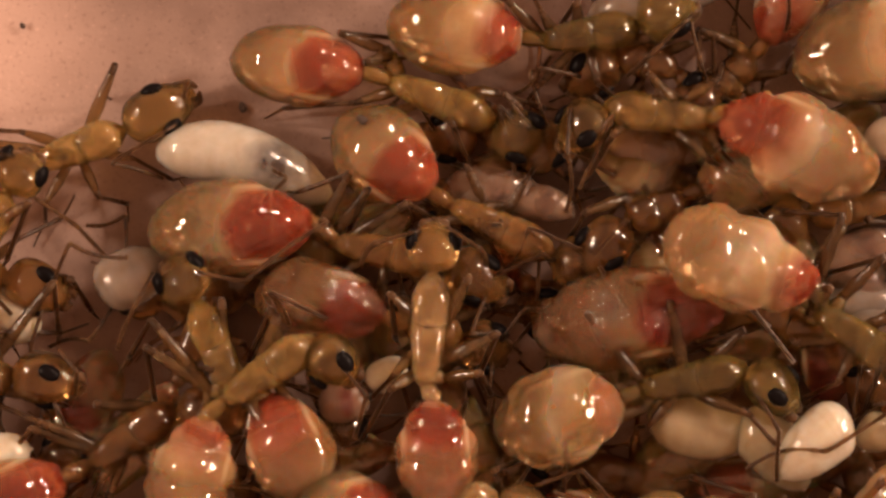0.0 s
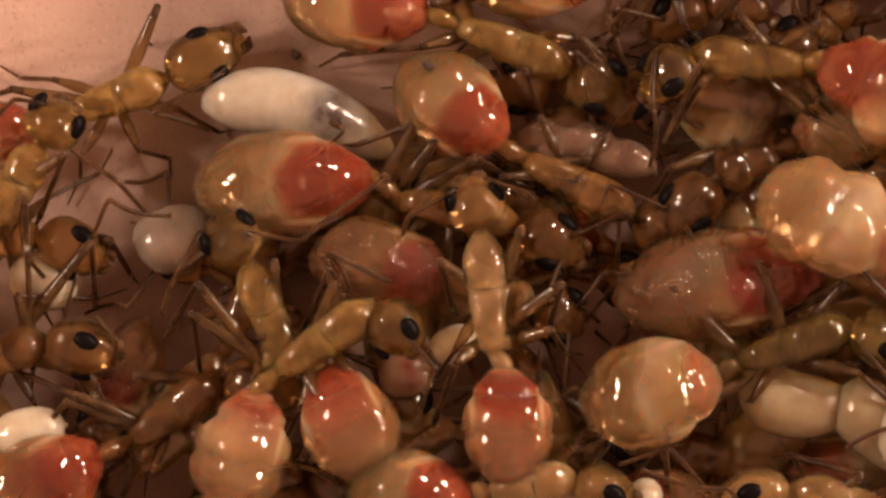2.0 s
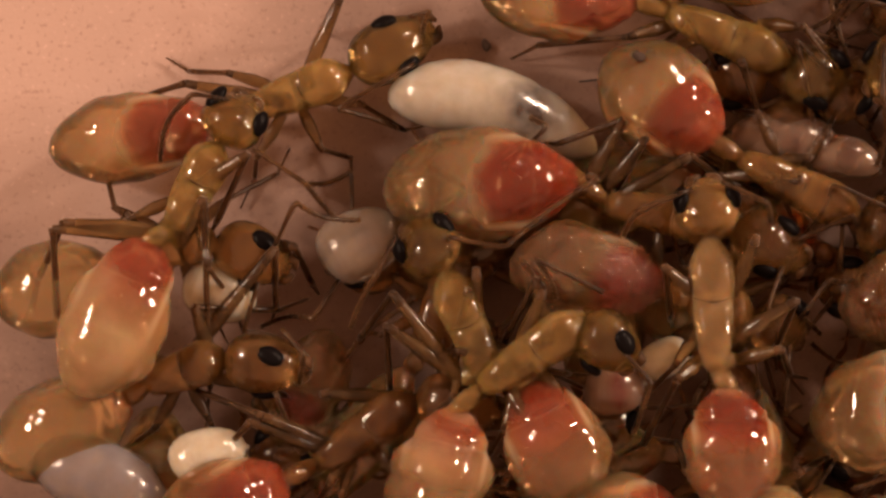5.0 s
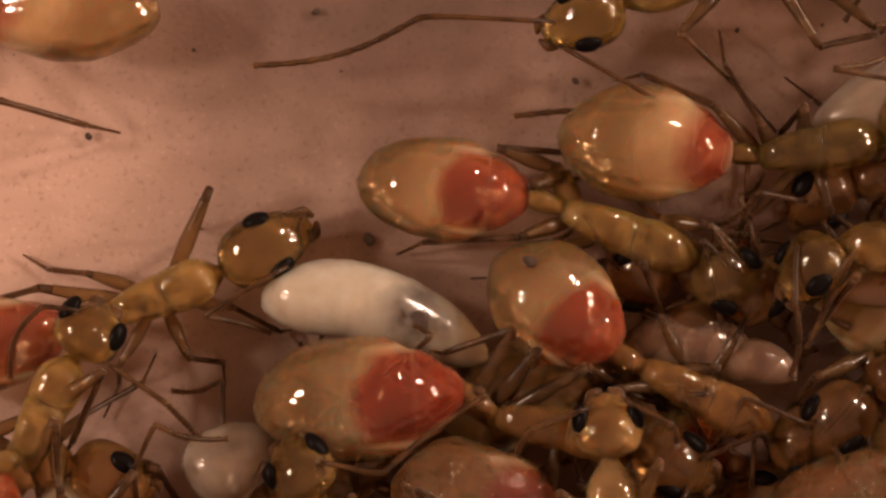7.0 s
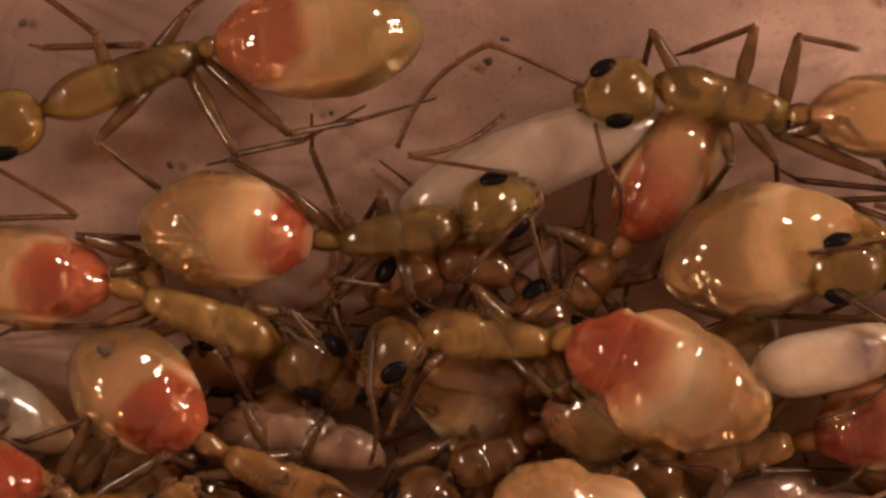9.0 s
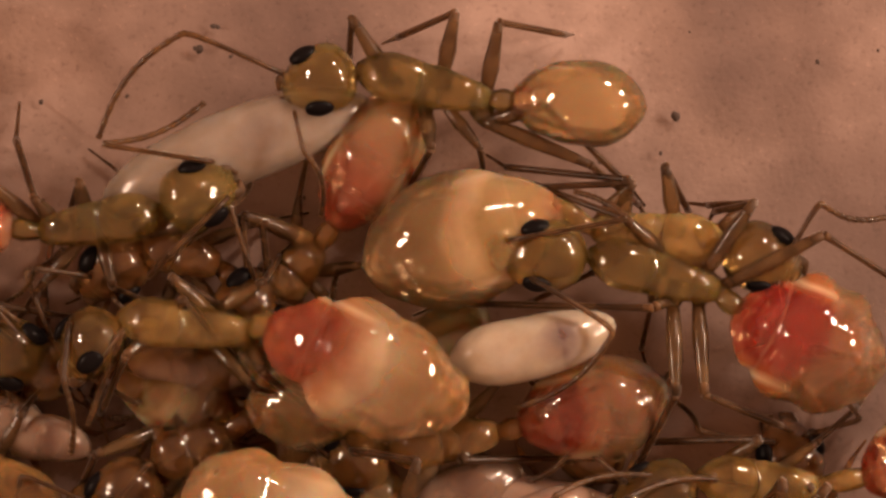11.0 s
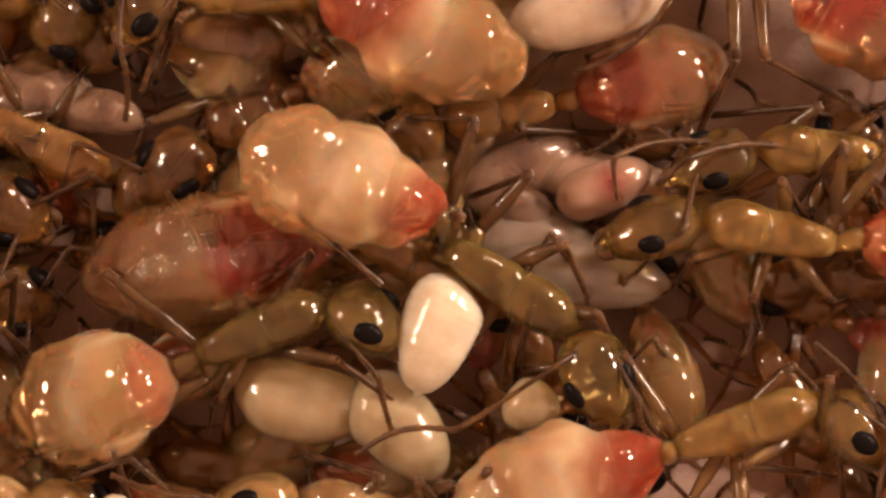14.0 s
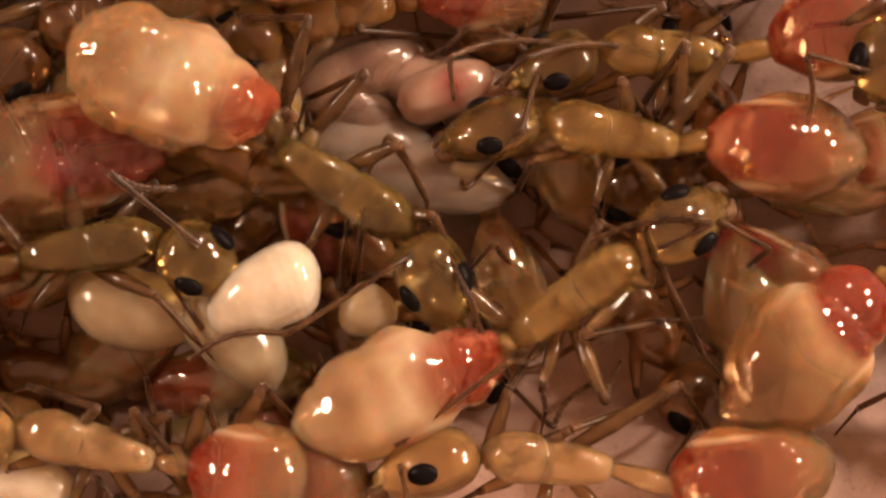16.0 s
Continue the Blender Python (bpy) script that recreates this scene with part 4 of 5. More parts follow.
ants["Q"] = ant("yellow ant with a bright red bulging gaster", (8.84, 3.4, 2.18), (10.45, 3.44, 2.15), (12.7, 2.76, 2), (13.03, 2.49, 2), (15.59, 1.28, 2), 2.3, "redball", 0,
    legs=([(11.77, 3.44, 1.85), (11.11, 4.03, 2.35), (9.57, 4.67, 1.25)], [(12.01, 2.75, 1.85), (11.58, 2.49, 2.35), (7.96, 2.59, 1.25)], [(12.5, 3.04, 1.85), (13.31, 4.28, 2.35), (12.76, 4.16, 1.25)], [(12.8, 2.84, 1.85), (14.53, 3.73, 2.35), (16.44, 2.6, 1.25)], [(12.4, 2.55, 1.85), (12.44, 0.98, 2.35), (13.92, 0.35, 1.25)], [(11.96, 2.55, 1.85), (11.95, 0.98, 2.35), (11.37, -0.32, 1.25)], ),
    antennae=([(9.44, 3.04, 2.6), (10.89, 2.15, 2.8), (9.18, 0.76, 2.1)], [(9.06, 3.68, 2.6), (11.13, 4.03, 2.8), (10.25, 4.52, 2.1)], ), hw=1.25, tone="o")
ants["V"] = ant("pale yellow ant with a large clear amber gaster", (14.23, 3.01, 1.58), (12.92, 3.62, 1.62), (10.6, 3.86, 1.6), (10.06, 4.21, 1.65), (6.49, 3.25, 1.7), 2.4, "amber_band", 0,
    legs=([(11.05, 3.86, 1.45), (11.23, 4.72, 1.95), (9.08, 5, 0.85)], [(12.05, 3.95, 1.45), (11.83, 4.96, 1.95), (12.34, 4.18, 0.85)], [(12.84, 3.84, 1.45), (13.39, 4.3, 1.95), (12.7, 4.28, 0.85)], [(10.66, 3.97, 1.45), (11.28, 4.67, 1.95), (7.56, 4.54, 0.85)], ),
    antennae=(), hw=1.25, tone="y")
ants["RG"] = ant("brown ant with a red and clear gaster low in the heap", (5.62, -0.47, 1.08), (6.93, -0.03, 1.18), (8.88, 0.3, 1.3), (9.25, 0.38, 1.35), (11.97, 1.02, 1.4), 1.9, "rosy", 0,
    legs=([(8.63, 0.3, 1.15), (8.23, -0.17, 1.65), (10.34, -0.24, 0.55)], [(8.03, 0.11, 1.15), (7.13, -1.05, 1.65), (6.57, -2.13, 0.55)], ),
    antennae=(), hw=1.25, tone="b")
ants["U"] = ant("glossy yellow ant with a red gaster", (9.61, -2.15, 2.08), (11.35, -1.73, 2.15), (13.62, -2.22, 2.2), (14.1, -2.1, 2.15), (16.83, -2.4, 2.1), 1.9, "red", 33,
    legs=([(13.61, -2.08, 2.05), (13.76, -0.49, 2.55), (13.08, -1.52, 1.45)], [(13.41, -2.08, 2.05), (14.54, -0.59, 2.55), (13.58, -2.03, 1.45)], [(12.83, -1.68, 2.05), (12.69, -1.11, 2.55), (13.48, -2.12, 1.45)], ),
    antennae=([(10.56, -1.18, 2.5), (11.04, -0.76, 2.7), (13.38, -0.71, 2)], [(9.88, -1.42, 2.5), (9.79, -0.73, 2.7), (11.57, -0.44, 2)], ), hw=1.13, tone="y")
ants["U3"] = ant("yellow ant behind another on pale ground", (10.84, -1.09, 1.68), (12.34, -0.51, 1.72), (14.45, -0.68, 1.7), (15.19, -0.54, 1.7), (17.72, 0.22, 1.7), 1.9, "red", 26,
    legs=([(12.79, -0.32, 1.55), (13.44, 0.18, 2.05), (11.54, 0.07, 0.95)], [(13.78, -0.53, 1.55), (14.31, -0.66, 2.05), (13.93, -1.77, 0.95)], ),
    antennae=(), hw=1.13, tone="y")
ants["W"] = ant("amber ant carrying a large cream-coloured gaster", (9.85, -5.3, 2.63), (9.21, -3.65, 2.65), (6.98, -2.2, 2.6), (6.82, -1.62, 2.85), (3.37, -0.48, 3.1), 2.35, "cream", 0,
    legs=([(7.02, -1.53, 2.45), (7.47, -0.07, 2.95), (6.3, 0.04, 1.85)], [(7.54, -1.92, 2.45), (8.4, -0.98, 2.95), (7.36, -1.36, 1.85)], [(6.77, -2.35, 2.45), (7.23, -1.66, 2.95), (3.54, -2.09, 1.85)], [(8.12, -2.5, 2.45), (8.95, -2.18, 2.95), (9.41, -3.09, 1.85)], [(8.69, -3.47, 2.45), (8.38, -3.27, 2.95), (8.13, -4.55, 1.85)], [(8.89, -3.28, 2.45), (9.53, -3.38, 2.95), (10.66, -5.74, 1.85)], ),
    antennae=([(9.19, -3.97, 3.05), (7.13, -5.3, 3.25), (5.4, -5.74, 2.55)], [(9.8, -4.14, 3.05), (10.16, -4.8, 3.25), (10.6, -5.6, 2.55)], ), hw=1.25, tone="o")
ants["K8"] = ant("ant with a glossy red and clear gaster under another ant", (8.44, -3.27, 1.48), (7.36, -2.87, 1.55), (5.49, -2.07, 1.6), (5.01, -1.98, 1.8), (0.62, -2.78, 2), 2.3, "red_clear", 0,
    legs=([(4.89, -2.06, 1.45), (2.96, -1.67, 1.95), (3.36, -3.24, 0.85)], [(3.2, -3.63, 1.45), (1.15, -2.59, 1.95), (2.15, -3.63, 0.85)], ),
    antennae=(), hw=1.25, tone="b")
ants["I"] = ant("olive yellow ant gripping a white larva, gaster clear cream", (6.26, -3.91, 2.58), (4.98, -3.17, 2.58), (2.75, -4.03, 2.5), (2.34, -4.28, 2.5), (-0.58, -5.14, 2.5), 2.3, "cream_c", -51,
    legs=([(4.05, -3.34, 2.35), (4.71, -2.34, 2.85), (3.72, -3.05, 1.75)], [(3.66, -3.63, 2.35), (2.99, -1.99, 2.85), (3.23, -3.34, 1.75)], [(4.0, -3.95, 2.35), (5.09, -4.16, 2.9), (5.87, -4.77, 2.6), (6.26, -5.08, 2.3)], [(2.88, -4.4, 2.35), (1.2, -5.33, 2.85), (1.39, -6.66, 1.75)], [(2.74, -3.91, 2.35), (1.22, -2.56, 2.85), (1.76, -3.23, 1.75)], ),
    antennae=([(5.91, -2.88, 3), (4.49, -1.56, 3.2), (5.32, -2.19, 2.5)], [(5.14, -3.63, 3), (5.8, -4.4, 3.2), (6.02, -5.57, 2.5)], ), hw=1.25, tone="o")
ants["Y"] = ant("yellow ant with a cream and red gaster, turning on the heap", (13.87, -6.68, 2.58), (13.12, -5.23, 2.62), (10.58, -5.77, 2.6), (10.32, -5.84, 2.65), (6.59, -6.72, 2.7), 2.1, "cream_r2", -52,
    legs=([(11.67, -5.42, 2.45), (12.62, -4.56, 2.95), (13.12, -5.07, 1.85)], [(11.57, -6, 2.45), (11.53, -7.31, 2.95)], [(10.71, -5.8, 2.45), (9.81, -4.05, 2.95), (10.57, -5.25, 1.85)], [(12.64, -5.81, 2.45), (11.61, -6.16, 2.95), (13.01, -6.54, 1.85)], [(13.02, -5.82, 2.45), (13.24, -4.83, 2.95), (13.4, -7.32, 1.85)], ),
    antennae=([(13.42, -5.31, 3), (13.95, -6.16, 3.2), (13.36, -4.27, 2.5)], [(13.8, -6.36, 3), (13.09, -7.39, 3.2), (12.04, -7.54, 2.5)], ), hw=1.25, tone="y")
ants["X1"] = ant("pale ant among larvae at the heap's near side", (2.14, -6.97, 2.78), (3.62, -6.6, 2.78), (5.92, -7.2, 2.7), (6.45, -7.29, 2.75), (8.74, -7.68, 2.8), 2, "pink", -44,
    legs=([(6.46, -7.07, 2.6), (6.83, -6.14, 3.3), (7.08, -7.09, 2.4)], [(7.12, -7.17, 2.6), (7.8, -5.94, 3.3), (8.61, -7.02, 2.2)], [(5.75, -7.06, 2.6), (5.66, -6.32, 3.3), (6.8, -7.85, 2.3)], [(4.91, -7.01, 2.55), (6.22, -6.4, 3.05), (6.05, -7.46, 1.95)], [(4.13, -7.1, 2.55), (5.03, -6.3, 3.05), (3.72, -5.98, 1.95)], ),
    antennae=(), hw=1.25, tone="p")
ants["X2"] = ant("pale ant beside a whitish larva", (1, -6.95, 2.88), (-0.14, -6.37, 2.88), (-1.88, -6.65, 2.8), (-2.26, -6.65, 2.85), (-4.83, -6.91, 2.9), 2, "ra", 54,
    legs=(),
    antennae=([(0.68, -6.06, 3.3), (1.66, -5.68, 3.5), (2.52, -6.68, 2.8)], ), hw=1.25, tone="p")
ants["Kx"] = ant("olive ant walking along the ground, gaster red and clear", (-5.85, 5.72, 1.48), (-4.42, 6.29, 1.48), (-1.69, 7.33, 1.4), (-1.37, 7.43, 1.45), (2.37, 7.68, 1.5), 2.25, "dull", 0,
    legs=([(-1.88, 6.95, 1.25), (-2.63, 7.42, 1.75), (-4.54, 7.47, 0.65)], [(-2.51, 6.75, 1.25), (-3.43, 5.73, 1.7), (-2.27, 4.78, 0.9), (-1.27, 3.67, 0.5)], [(-1.9, 7.12, 1.25), (-0.97, 5.48, 1.75), (0.19, 5.77, 0.9), (1.3, 6.41, 0.5)], [(-1.6, 7.22, 1.25), (-0.02, 5.84, 1.75), (1.1, 6.09, 1.0), (2.58, 6.53, 0.5)], [(-3.19, 6.65, 1.25), (-3.42, 7.62, 1.75), (-4.69, 8.54, 0.65)], [(-2.69, 6.95, 1.25), (-1.82, 8.01, 1.75), (-1.01, 8.93, 0.65)], ),
    antennae=([(-5.65, 5.9, 1.9), (-7.96, 6.01, 2.1), (-11.01, 5.17, 1.4)], [(-5.5, 5.44, 1.9), (-3.63, 4.39, 2.1), (-6.36, 4.27, 1.4)], ), hw=1.22, tone="o")
ants["L"] = ant("amber ant at the far edge of the ground", (-17.48, 7.72, 1.38), (-16.16, 7.31, 1.42), (-13.95, 6.71, 1.4), (-13.24, 6.61, 1.45), (-9.69, 6.4, 1.5), 1.9, "ra2", 0,
    legs=([(-13.88, 6.53, 1.25), (-12.58, 4.88, 1.75), (-11.14, 4.48, 0.65)], ),
    antennae=([(-17.4, 7.22, 1.8), (-18.68, 8.53, 2), (-20.67, 7.19, 1.3)], ), hw=1.25, tone="y")
ants["M"] = ant("brown ant with dark eyes inside the heap", (1.68, -1.42, 1.48), (2.77, -0.22, 1.48), (4.06, 0.36, 1.4), (4.45, 0.55, 1.3), (6.64, 1.22, 1.2), 1.8, "amber", 10,
    legs=([(2.84, 0.37, 1.25), (1.82, -0.01, 1.75), (1.23, -1.05, 0.65)], ),
    antennae=(), hw=1.25, tone="d")
ants["Z"] = ant("dark brown ant with a red gaster, under the others", (-5.79, -4.79, 1.78), (-7.45, -4.44, 1.82), (-9.3, -5.7, 2.0), (-9.85, -5.95, 2.5), (-12.35, -7.24, 3.0), 2.05, "red", 0,
    legs=([(-7.94, -4.45, 1.65), (-9.26, -4.38, 2.15), (-7.13, -4.48, 1.05)], [(-8.53, -5.17, 1.65), (-9.08, -6.08, 2.15), (-9.64, -7.02, 1.05)], [(-9.2, -5.3, 2.2), (-10.31, -4.76, 2.85), (-11.97, -4.23, 1.75)], [(-9.3, -5.4, 2.2), (-10.54, -4.87, 2.85), (-11.72, -6.13, 1.75)], ),
    antennae=(), hw=1.25, tone="d")
ants["G6"] = ant("ant with a red and clear gaster beneath another", (0.07, -3.28, 1.38), (-0.95, -2.87, 1.48), (-2.17, -2.67, 1.6), (-2.67, -2.38, 1.75), (-5.68, -1.76, 1.9), 1.9, "red_clear", 0,
    legs=(),
    antennae=(), hw=1.25, tone="b")
ants["BR"] = ant("ant with a translucent amber and red gaster", (19.9, -7.3, 2.58), (18.9, -6.3, 2.65), (17.3, -4.75, 2.7), (16.96, -4.44, 2.75), (14.4, -6.95, 2.8), 2.3, "amber_r", 0,
    legs=(),
    antennae=(), hw=1.25, tone="y")
ants["BA"] = ant("pale ant crossing the heap's near edge", (8.47, -7.74, 2.88), (10.26, -7.29, 2.88), (12.42, -7.59, 2.8), (13.36, -7.88, 2.8), (16.18, -7.53, 2.8), 2, "red", 55,
    legs=([(10.73, -7.5, 2.65), (11.75, -6.91, 3.15), (13.44, -6.43, 2.05)], [(11.68, -7.32, 2.65), (13.53, -6.18, 3.15), (14.19, -7.1, 2.05)], [(10.36, -7.49, 2.65), (10.73, -6.24, 3.15), (11.05, -5.83, 2.05)], ),
    antennae=([(8.86, -7.15, 3.3), (10.73, -5.76, 3.5), (11.03, -5.8, 2.8)], ), hw=1.25, tone="p")
ants["TR"] = ant("olive ant at the heap's far corner", (16.89, -1.52, 2.68), (17.39, -0.25, 2.68), (18.17, 0.93, 2.6), (17.98, 1.31, 2.6), (18.85, 3.47, 2.6), 2, "ra", 0,
    legs=(),
    antennae=(), hw=1.4, tone="o")
ants["R2"] = ant("ant with a reddish amber gaster lying under a larva", (4.33, 1.87, 0.68), (4.84, 2.68, 0.75), (5.71, 3.6, 0.8), (5.94, 3.92, 0.88), (7.43, 6.39, 0.95), 1.7, "pink", 0,
    legs=([(5.26, 3.9, 1.1), (4.4, 4.18, 1.5), (4.52, 2.36, 0.8)], [(5.36, 3.8, 1.1), (4.76, 4.05, 1.4), (4.87, 2.38, 0.8)], ),
    antennae=(), hw=1.25, tone="b")
ants["BE"] = ant("ant with a red gaster below the others", (4.44, -8.82, 2.18), (5.02, -8.53, 2.25), (5.79, -8.25, 2.3), (5.95, -7.95, 2.4), (8.46, -7.77, 2.5), 1.9, "red", 0,
    legs=(),
    antennae=(), hw=1.25, tone="y")
ants["walker"] = ant("pale ant hurrying over the heap with a larva", (1.09, -3.97, 4.48), (2.1, -4.91, 4.48), (3.96, -6.3, 4.4), (4.29, -6.64, 4.4), (6.54, -8.3, 4.4), 1.5, "amber_band", 0,
    legs=(),
    antennae=(), hw=1.25, tone="p")

# ---- the brood ----
brood = {}
brood["Ldark"] = larva("white larva with a dark gut, lying on the ground", (-7.96, 1.18, 1), (-6.21, 1.32, 1), (-3.98, 0.25, 1), 1.5, "dark")
brood["Lsmall"] = larva("small whitish larva under an ant", (-9.28, -1.96, 1.3), (-8.6, -1.55, 1.3), (-7.7, -1.2, 1.3), 1.45, "milky")
brood["Lbig"] = larva("long glossy white larva held between two ants", (1.9, 4.31, 1), (4.24, 5.37, 1), (6.67, 6.18, 1), 1.5, "milky")
brood["Lunder"] = larva("pale larva under a yellow ant", (2.26, 1.67, 0.9), (3.33, 1.47, 0.9), (4.55, 1.37, 0.9), 1, "clear")
brood["LP"] = larva("plump white larva with a purple gut", (8.04, 1.66, 2.1), (9.38, 1.79, 2.1), (10.91, 2.24, 2.1), 1.2, "purple")
brood["Lpink"] = larva("small whitish larva with a red gut", (8.89, -1.44, 1.3), (9.66, -1.22, 1.3), (10.56, -0.83, 1.3), 1, "redgut")
brood["Lclump"] = larva("pale larva in a clump of brood", (7.1, -1.3, 0.9), (8.11, -0.91, 0.9), (9.33, -0.42, 0.9), 1.2, "clear")
brood["Lclump2"] = larva("pale grey larva in a clump of brood", (7.39, -2.61, 0.9), (8.4, -2.12, 0.9), (9.8, -2.73, 0.9), 1.3, "milky")
brood["Lheld"] = larva("bright white larva held in an ant's jaws", (7.46, -3.12, 2.5), (6.84, -3.74, 2.5), (6.20, -4.74, 2.5), 1.52, "white", 0.22)
brood["Llow"] = larva("white larva lying curled under another", (5.29, -4.72, 1.9), (6.02, -5.21, 1.9), (6.79, -6.25, 1.9), 1.5, "ivory")
brood["Lback"] = larva("pale larva lying beside a brighter one", (3.46, -4.22, 1.7), (4.39, -4.92, 1.7), (5.67, -4.73, 1.7), 1.5, "ivory")
brood["Lx"] = larva("whitish larva among pale ants", (1.45, -6.4, 2.6), (1.2, -6.98, 2.6), (1.05, -7.65, 2.6), 0.8, "white")
brood["Lx2"] = larva("pinkish larva with a red gut", (-0.53, -7.13, 2.9), (-0.05, -7.14, 2.9), (0.71, -7.43, 2.9), 0.9, "redgut")
brood["L240"] = larva("white larva wedged in the heap", (-11.94, -2.21, 1.6), (-11.29, -2.45, 1.6), (-10.57, -2.8, 1.6), 1.2, "white")
brood["L960"] = larva("small white larva between two ants", (-3.12, -3.94, 1.7), (-2.7, -3.7, 1.7), (-2.23, -3.4, 1.7), 0.8, "white")
brood["L215"] = larva("round white larva on the heap", (-12.06, -5.85, 2.3), (-11.48, -5.56, 2.3), (-10.65, -5.38, 2.3), 1.1, "white")
brood["L75"] = larva("glassy grey larva catching the light", (-14.77, -5.66, 2), (-13.46, -6, 2), (-12.28, -6.71, 2), 1.5, "glassy")
brood["L880"] = larva("pink larva behind an ant", (-4.24, -4.32, 1.5), (-3.65, -4.31, 1.5), (-3.05, -4.19, 1.5), 1.1, "redgut")
brood["Lback2"] = larva("pale larva lying on the ground behind the ants", (7.57, -2.37, 0.9), (8.87, -2.6, 0.9), (10.92, -2.89, 0.9), 1.5, "milky")
brood["L430"] = larva("pale larva between ants", (2.31, 1.77, 0.9), (3.41, 1.36, 0.9), (4.31, 1.45, 0.9), 0.9, "clear")
brood["Lwx"] = larva("whitish larva under an ant's head", (7.92, -4.83, 2.2), (8.4, -4.93, 2.2), (8.89, -4.83, 2.2), 1, "ivory")
brood["portage"] = larva("white larva in the jaws of a walking ant", (-0.72, -2.68, 4.9), (-0.05, -3.84, 4.9), (0.84, -5, 4.9), 1.35, "white")
brood["Lm1"] = larva("pale larva with a dark gut in a clump of brood", (7.38, -0.76, 0.8), (8.38, -1.77, 0.8), (8.97, -2.78, 0.8), 1.3, "clear")
brood["Lm2"] = larva("pale larva with a red gut in a clump of brood", (8.48, -0.87, 0.9), (9.73, -1.03, 0.9), (11.18, -1.29, 0.9), 1, "redgut")
brood["Lm3"] = larva("pale larva under dark-eyed ants", (-1.15, 0.14, 0.8), (-0.23, 0.5, 0.8), (0.78, 0.35, 0.8), 1.2, "clear")
brood["Lm4"] = larva("small larva with a purple gut", (0.19, -0.05, 0.9), (0.8, 0.25, 0.9), (1.61, -0.1, 0.9), 0.9, "clear")
brood["Lm5"] = larva("pale larva wedged between ants", (-1.32, 0.24, 0.8), (-0.51, 0.6, 0.8), (0.41, 0.14, 0.8), 1.1, "clear")
brood["Lb1"] = larva("white larva on the near side of the heap", (1.76, -7.93, 2.2), (2.53, -7.76, 2.2), (3.45, -8.13, 2.2), 1.1, "white")
brood["Lb2"] = larva("pinkish larva on the near side of the heap", (0.05, -7.85, 2.4), (0.58, -7.57, 2.4), (1.15, -7.96, 2.4), 0.9, "redgut")

# ---- ants packed below the others ----
def packed(n, seed):
    """Ants crowded under the upper ones, within the heap's outline."""
    rnd = random.Random(seed)
    edge_x = (-13.5, -9.8, -5.6, -2.5, 1.0, 4.0, 7.5, 11.5, 15.0, 18.5)
    edge_y = (-4.2, -3.4, 0.6, 2.6, 3.2, 3.0, 1.2, -0.4, -1.0, -1.4)
    kinds = ("amber", "dull", "amber", "amber_band", "red_clear", "dull", "amber")
    seats = []
    tries = 0
    while len(seats) < n and tries < 6000:
        tries += 1
        x, y = rnd.uniform(-13, 18.2), rnd.uniform(-10.5, 3)
        if y > np.interp(x, edge_x, edge_y) - 1.6 or any((x - a) ** 2 + (y - b) ** 2 < 2.1 ** 2 for a, b in seats):
            continue
        if y < -7.0 and x > 1.0 or (6.0 < x < 11 and -2.6 < y < 0.2):
            continue
        seats.append((x, y))
    seats += [(13.8, -3.5), (15.8, -2.6), (12.4, -4.9), (15.4, -5.0), (10.4, -5.2)]
    for i, (x, y) in enumerate(seats):
        turn = rnd.uniform(0, 2 * math.pi)
        c, s = math.cos(turn), math.sin(turn)
        bend = rnd.uniform(-.5, .5)
        z = rnd.uniform(.55, .85)
        c2, s2 = math.cos(turn + bend), math.sin(turn + bend)
        waist = (x, y, z)
        neck = (x + 2.3 * c, y + 2.3 * s, z + .1)
        tip = (neck[0] + 1.35 * c2, neck[1] + 1.35 * s2, z)
        gs = (x - .35 * c, y - .35 * s, z)
        length = rnd.uniform(2.4, 3.2)
        ge = (gs[0] - length * math.cos(turn - bend), gs[1] - length * math.sin(turn - bend), z + .1)
        wide, roll = rnd.uniform(1.3, 1.6), rnd.uniform(-25, 25)
        if x > 9.0 and y < -4.6:
            continue
        # tone d paints the heap's inner shade onto these ants
        ant("brown ant packed low in the heap, darkened as if shaded", tip, neck, waist, gs, ge, wide, kinds[i % len(kinds)], roll, tone="d", group="ants packed low in the heap")


packed(60, 5)


def moved(ob, offsets):
    """Rows for walk(): seconds, x, y in mm, a turn about the thing's own upright and, if given, a roll about its length, added to where it stands."""
    base = ob.matrix_basis.copy()
    spot = Matrix.Translation(base.translation)
    rest = spot.inverted() @ base
    walk(ob, [(t, Matrix.Translation(mm(x, y, 0)) @ spot @ pose(0, 0, 0, 0, 0, turn) @ rest @ pose(0, 0, 0, *roll)) for t, x, y, turn, *roll in offsets])


def piece(ob, name):
    return next(c for c in ob.children if c.name.split(".")[0] == name)


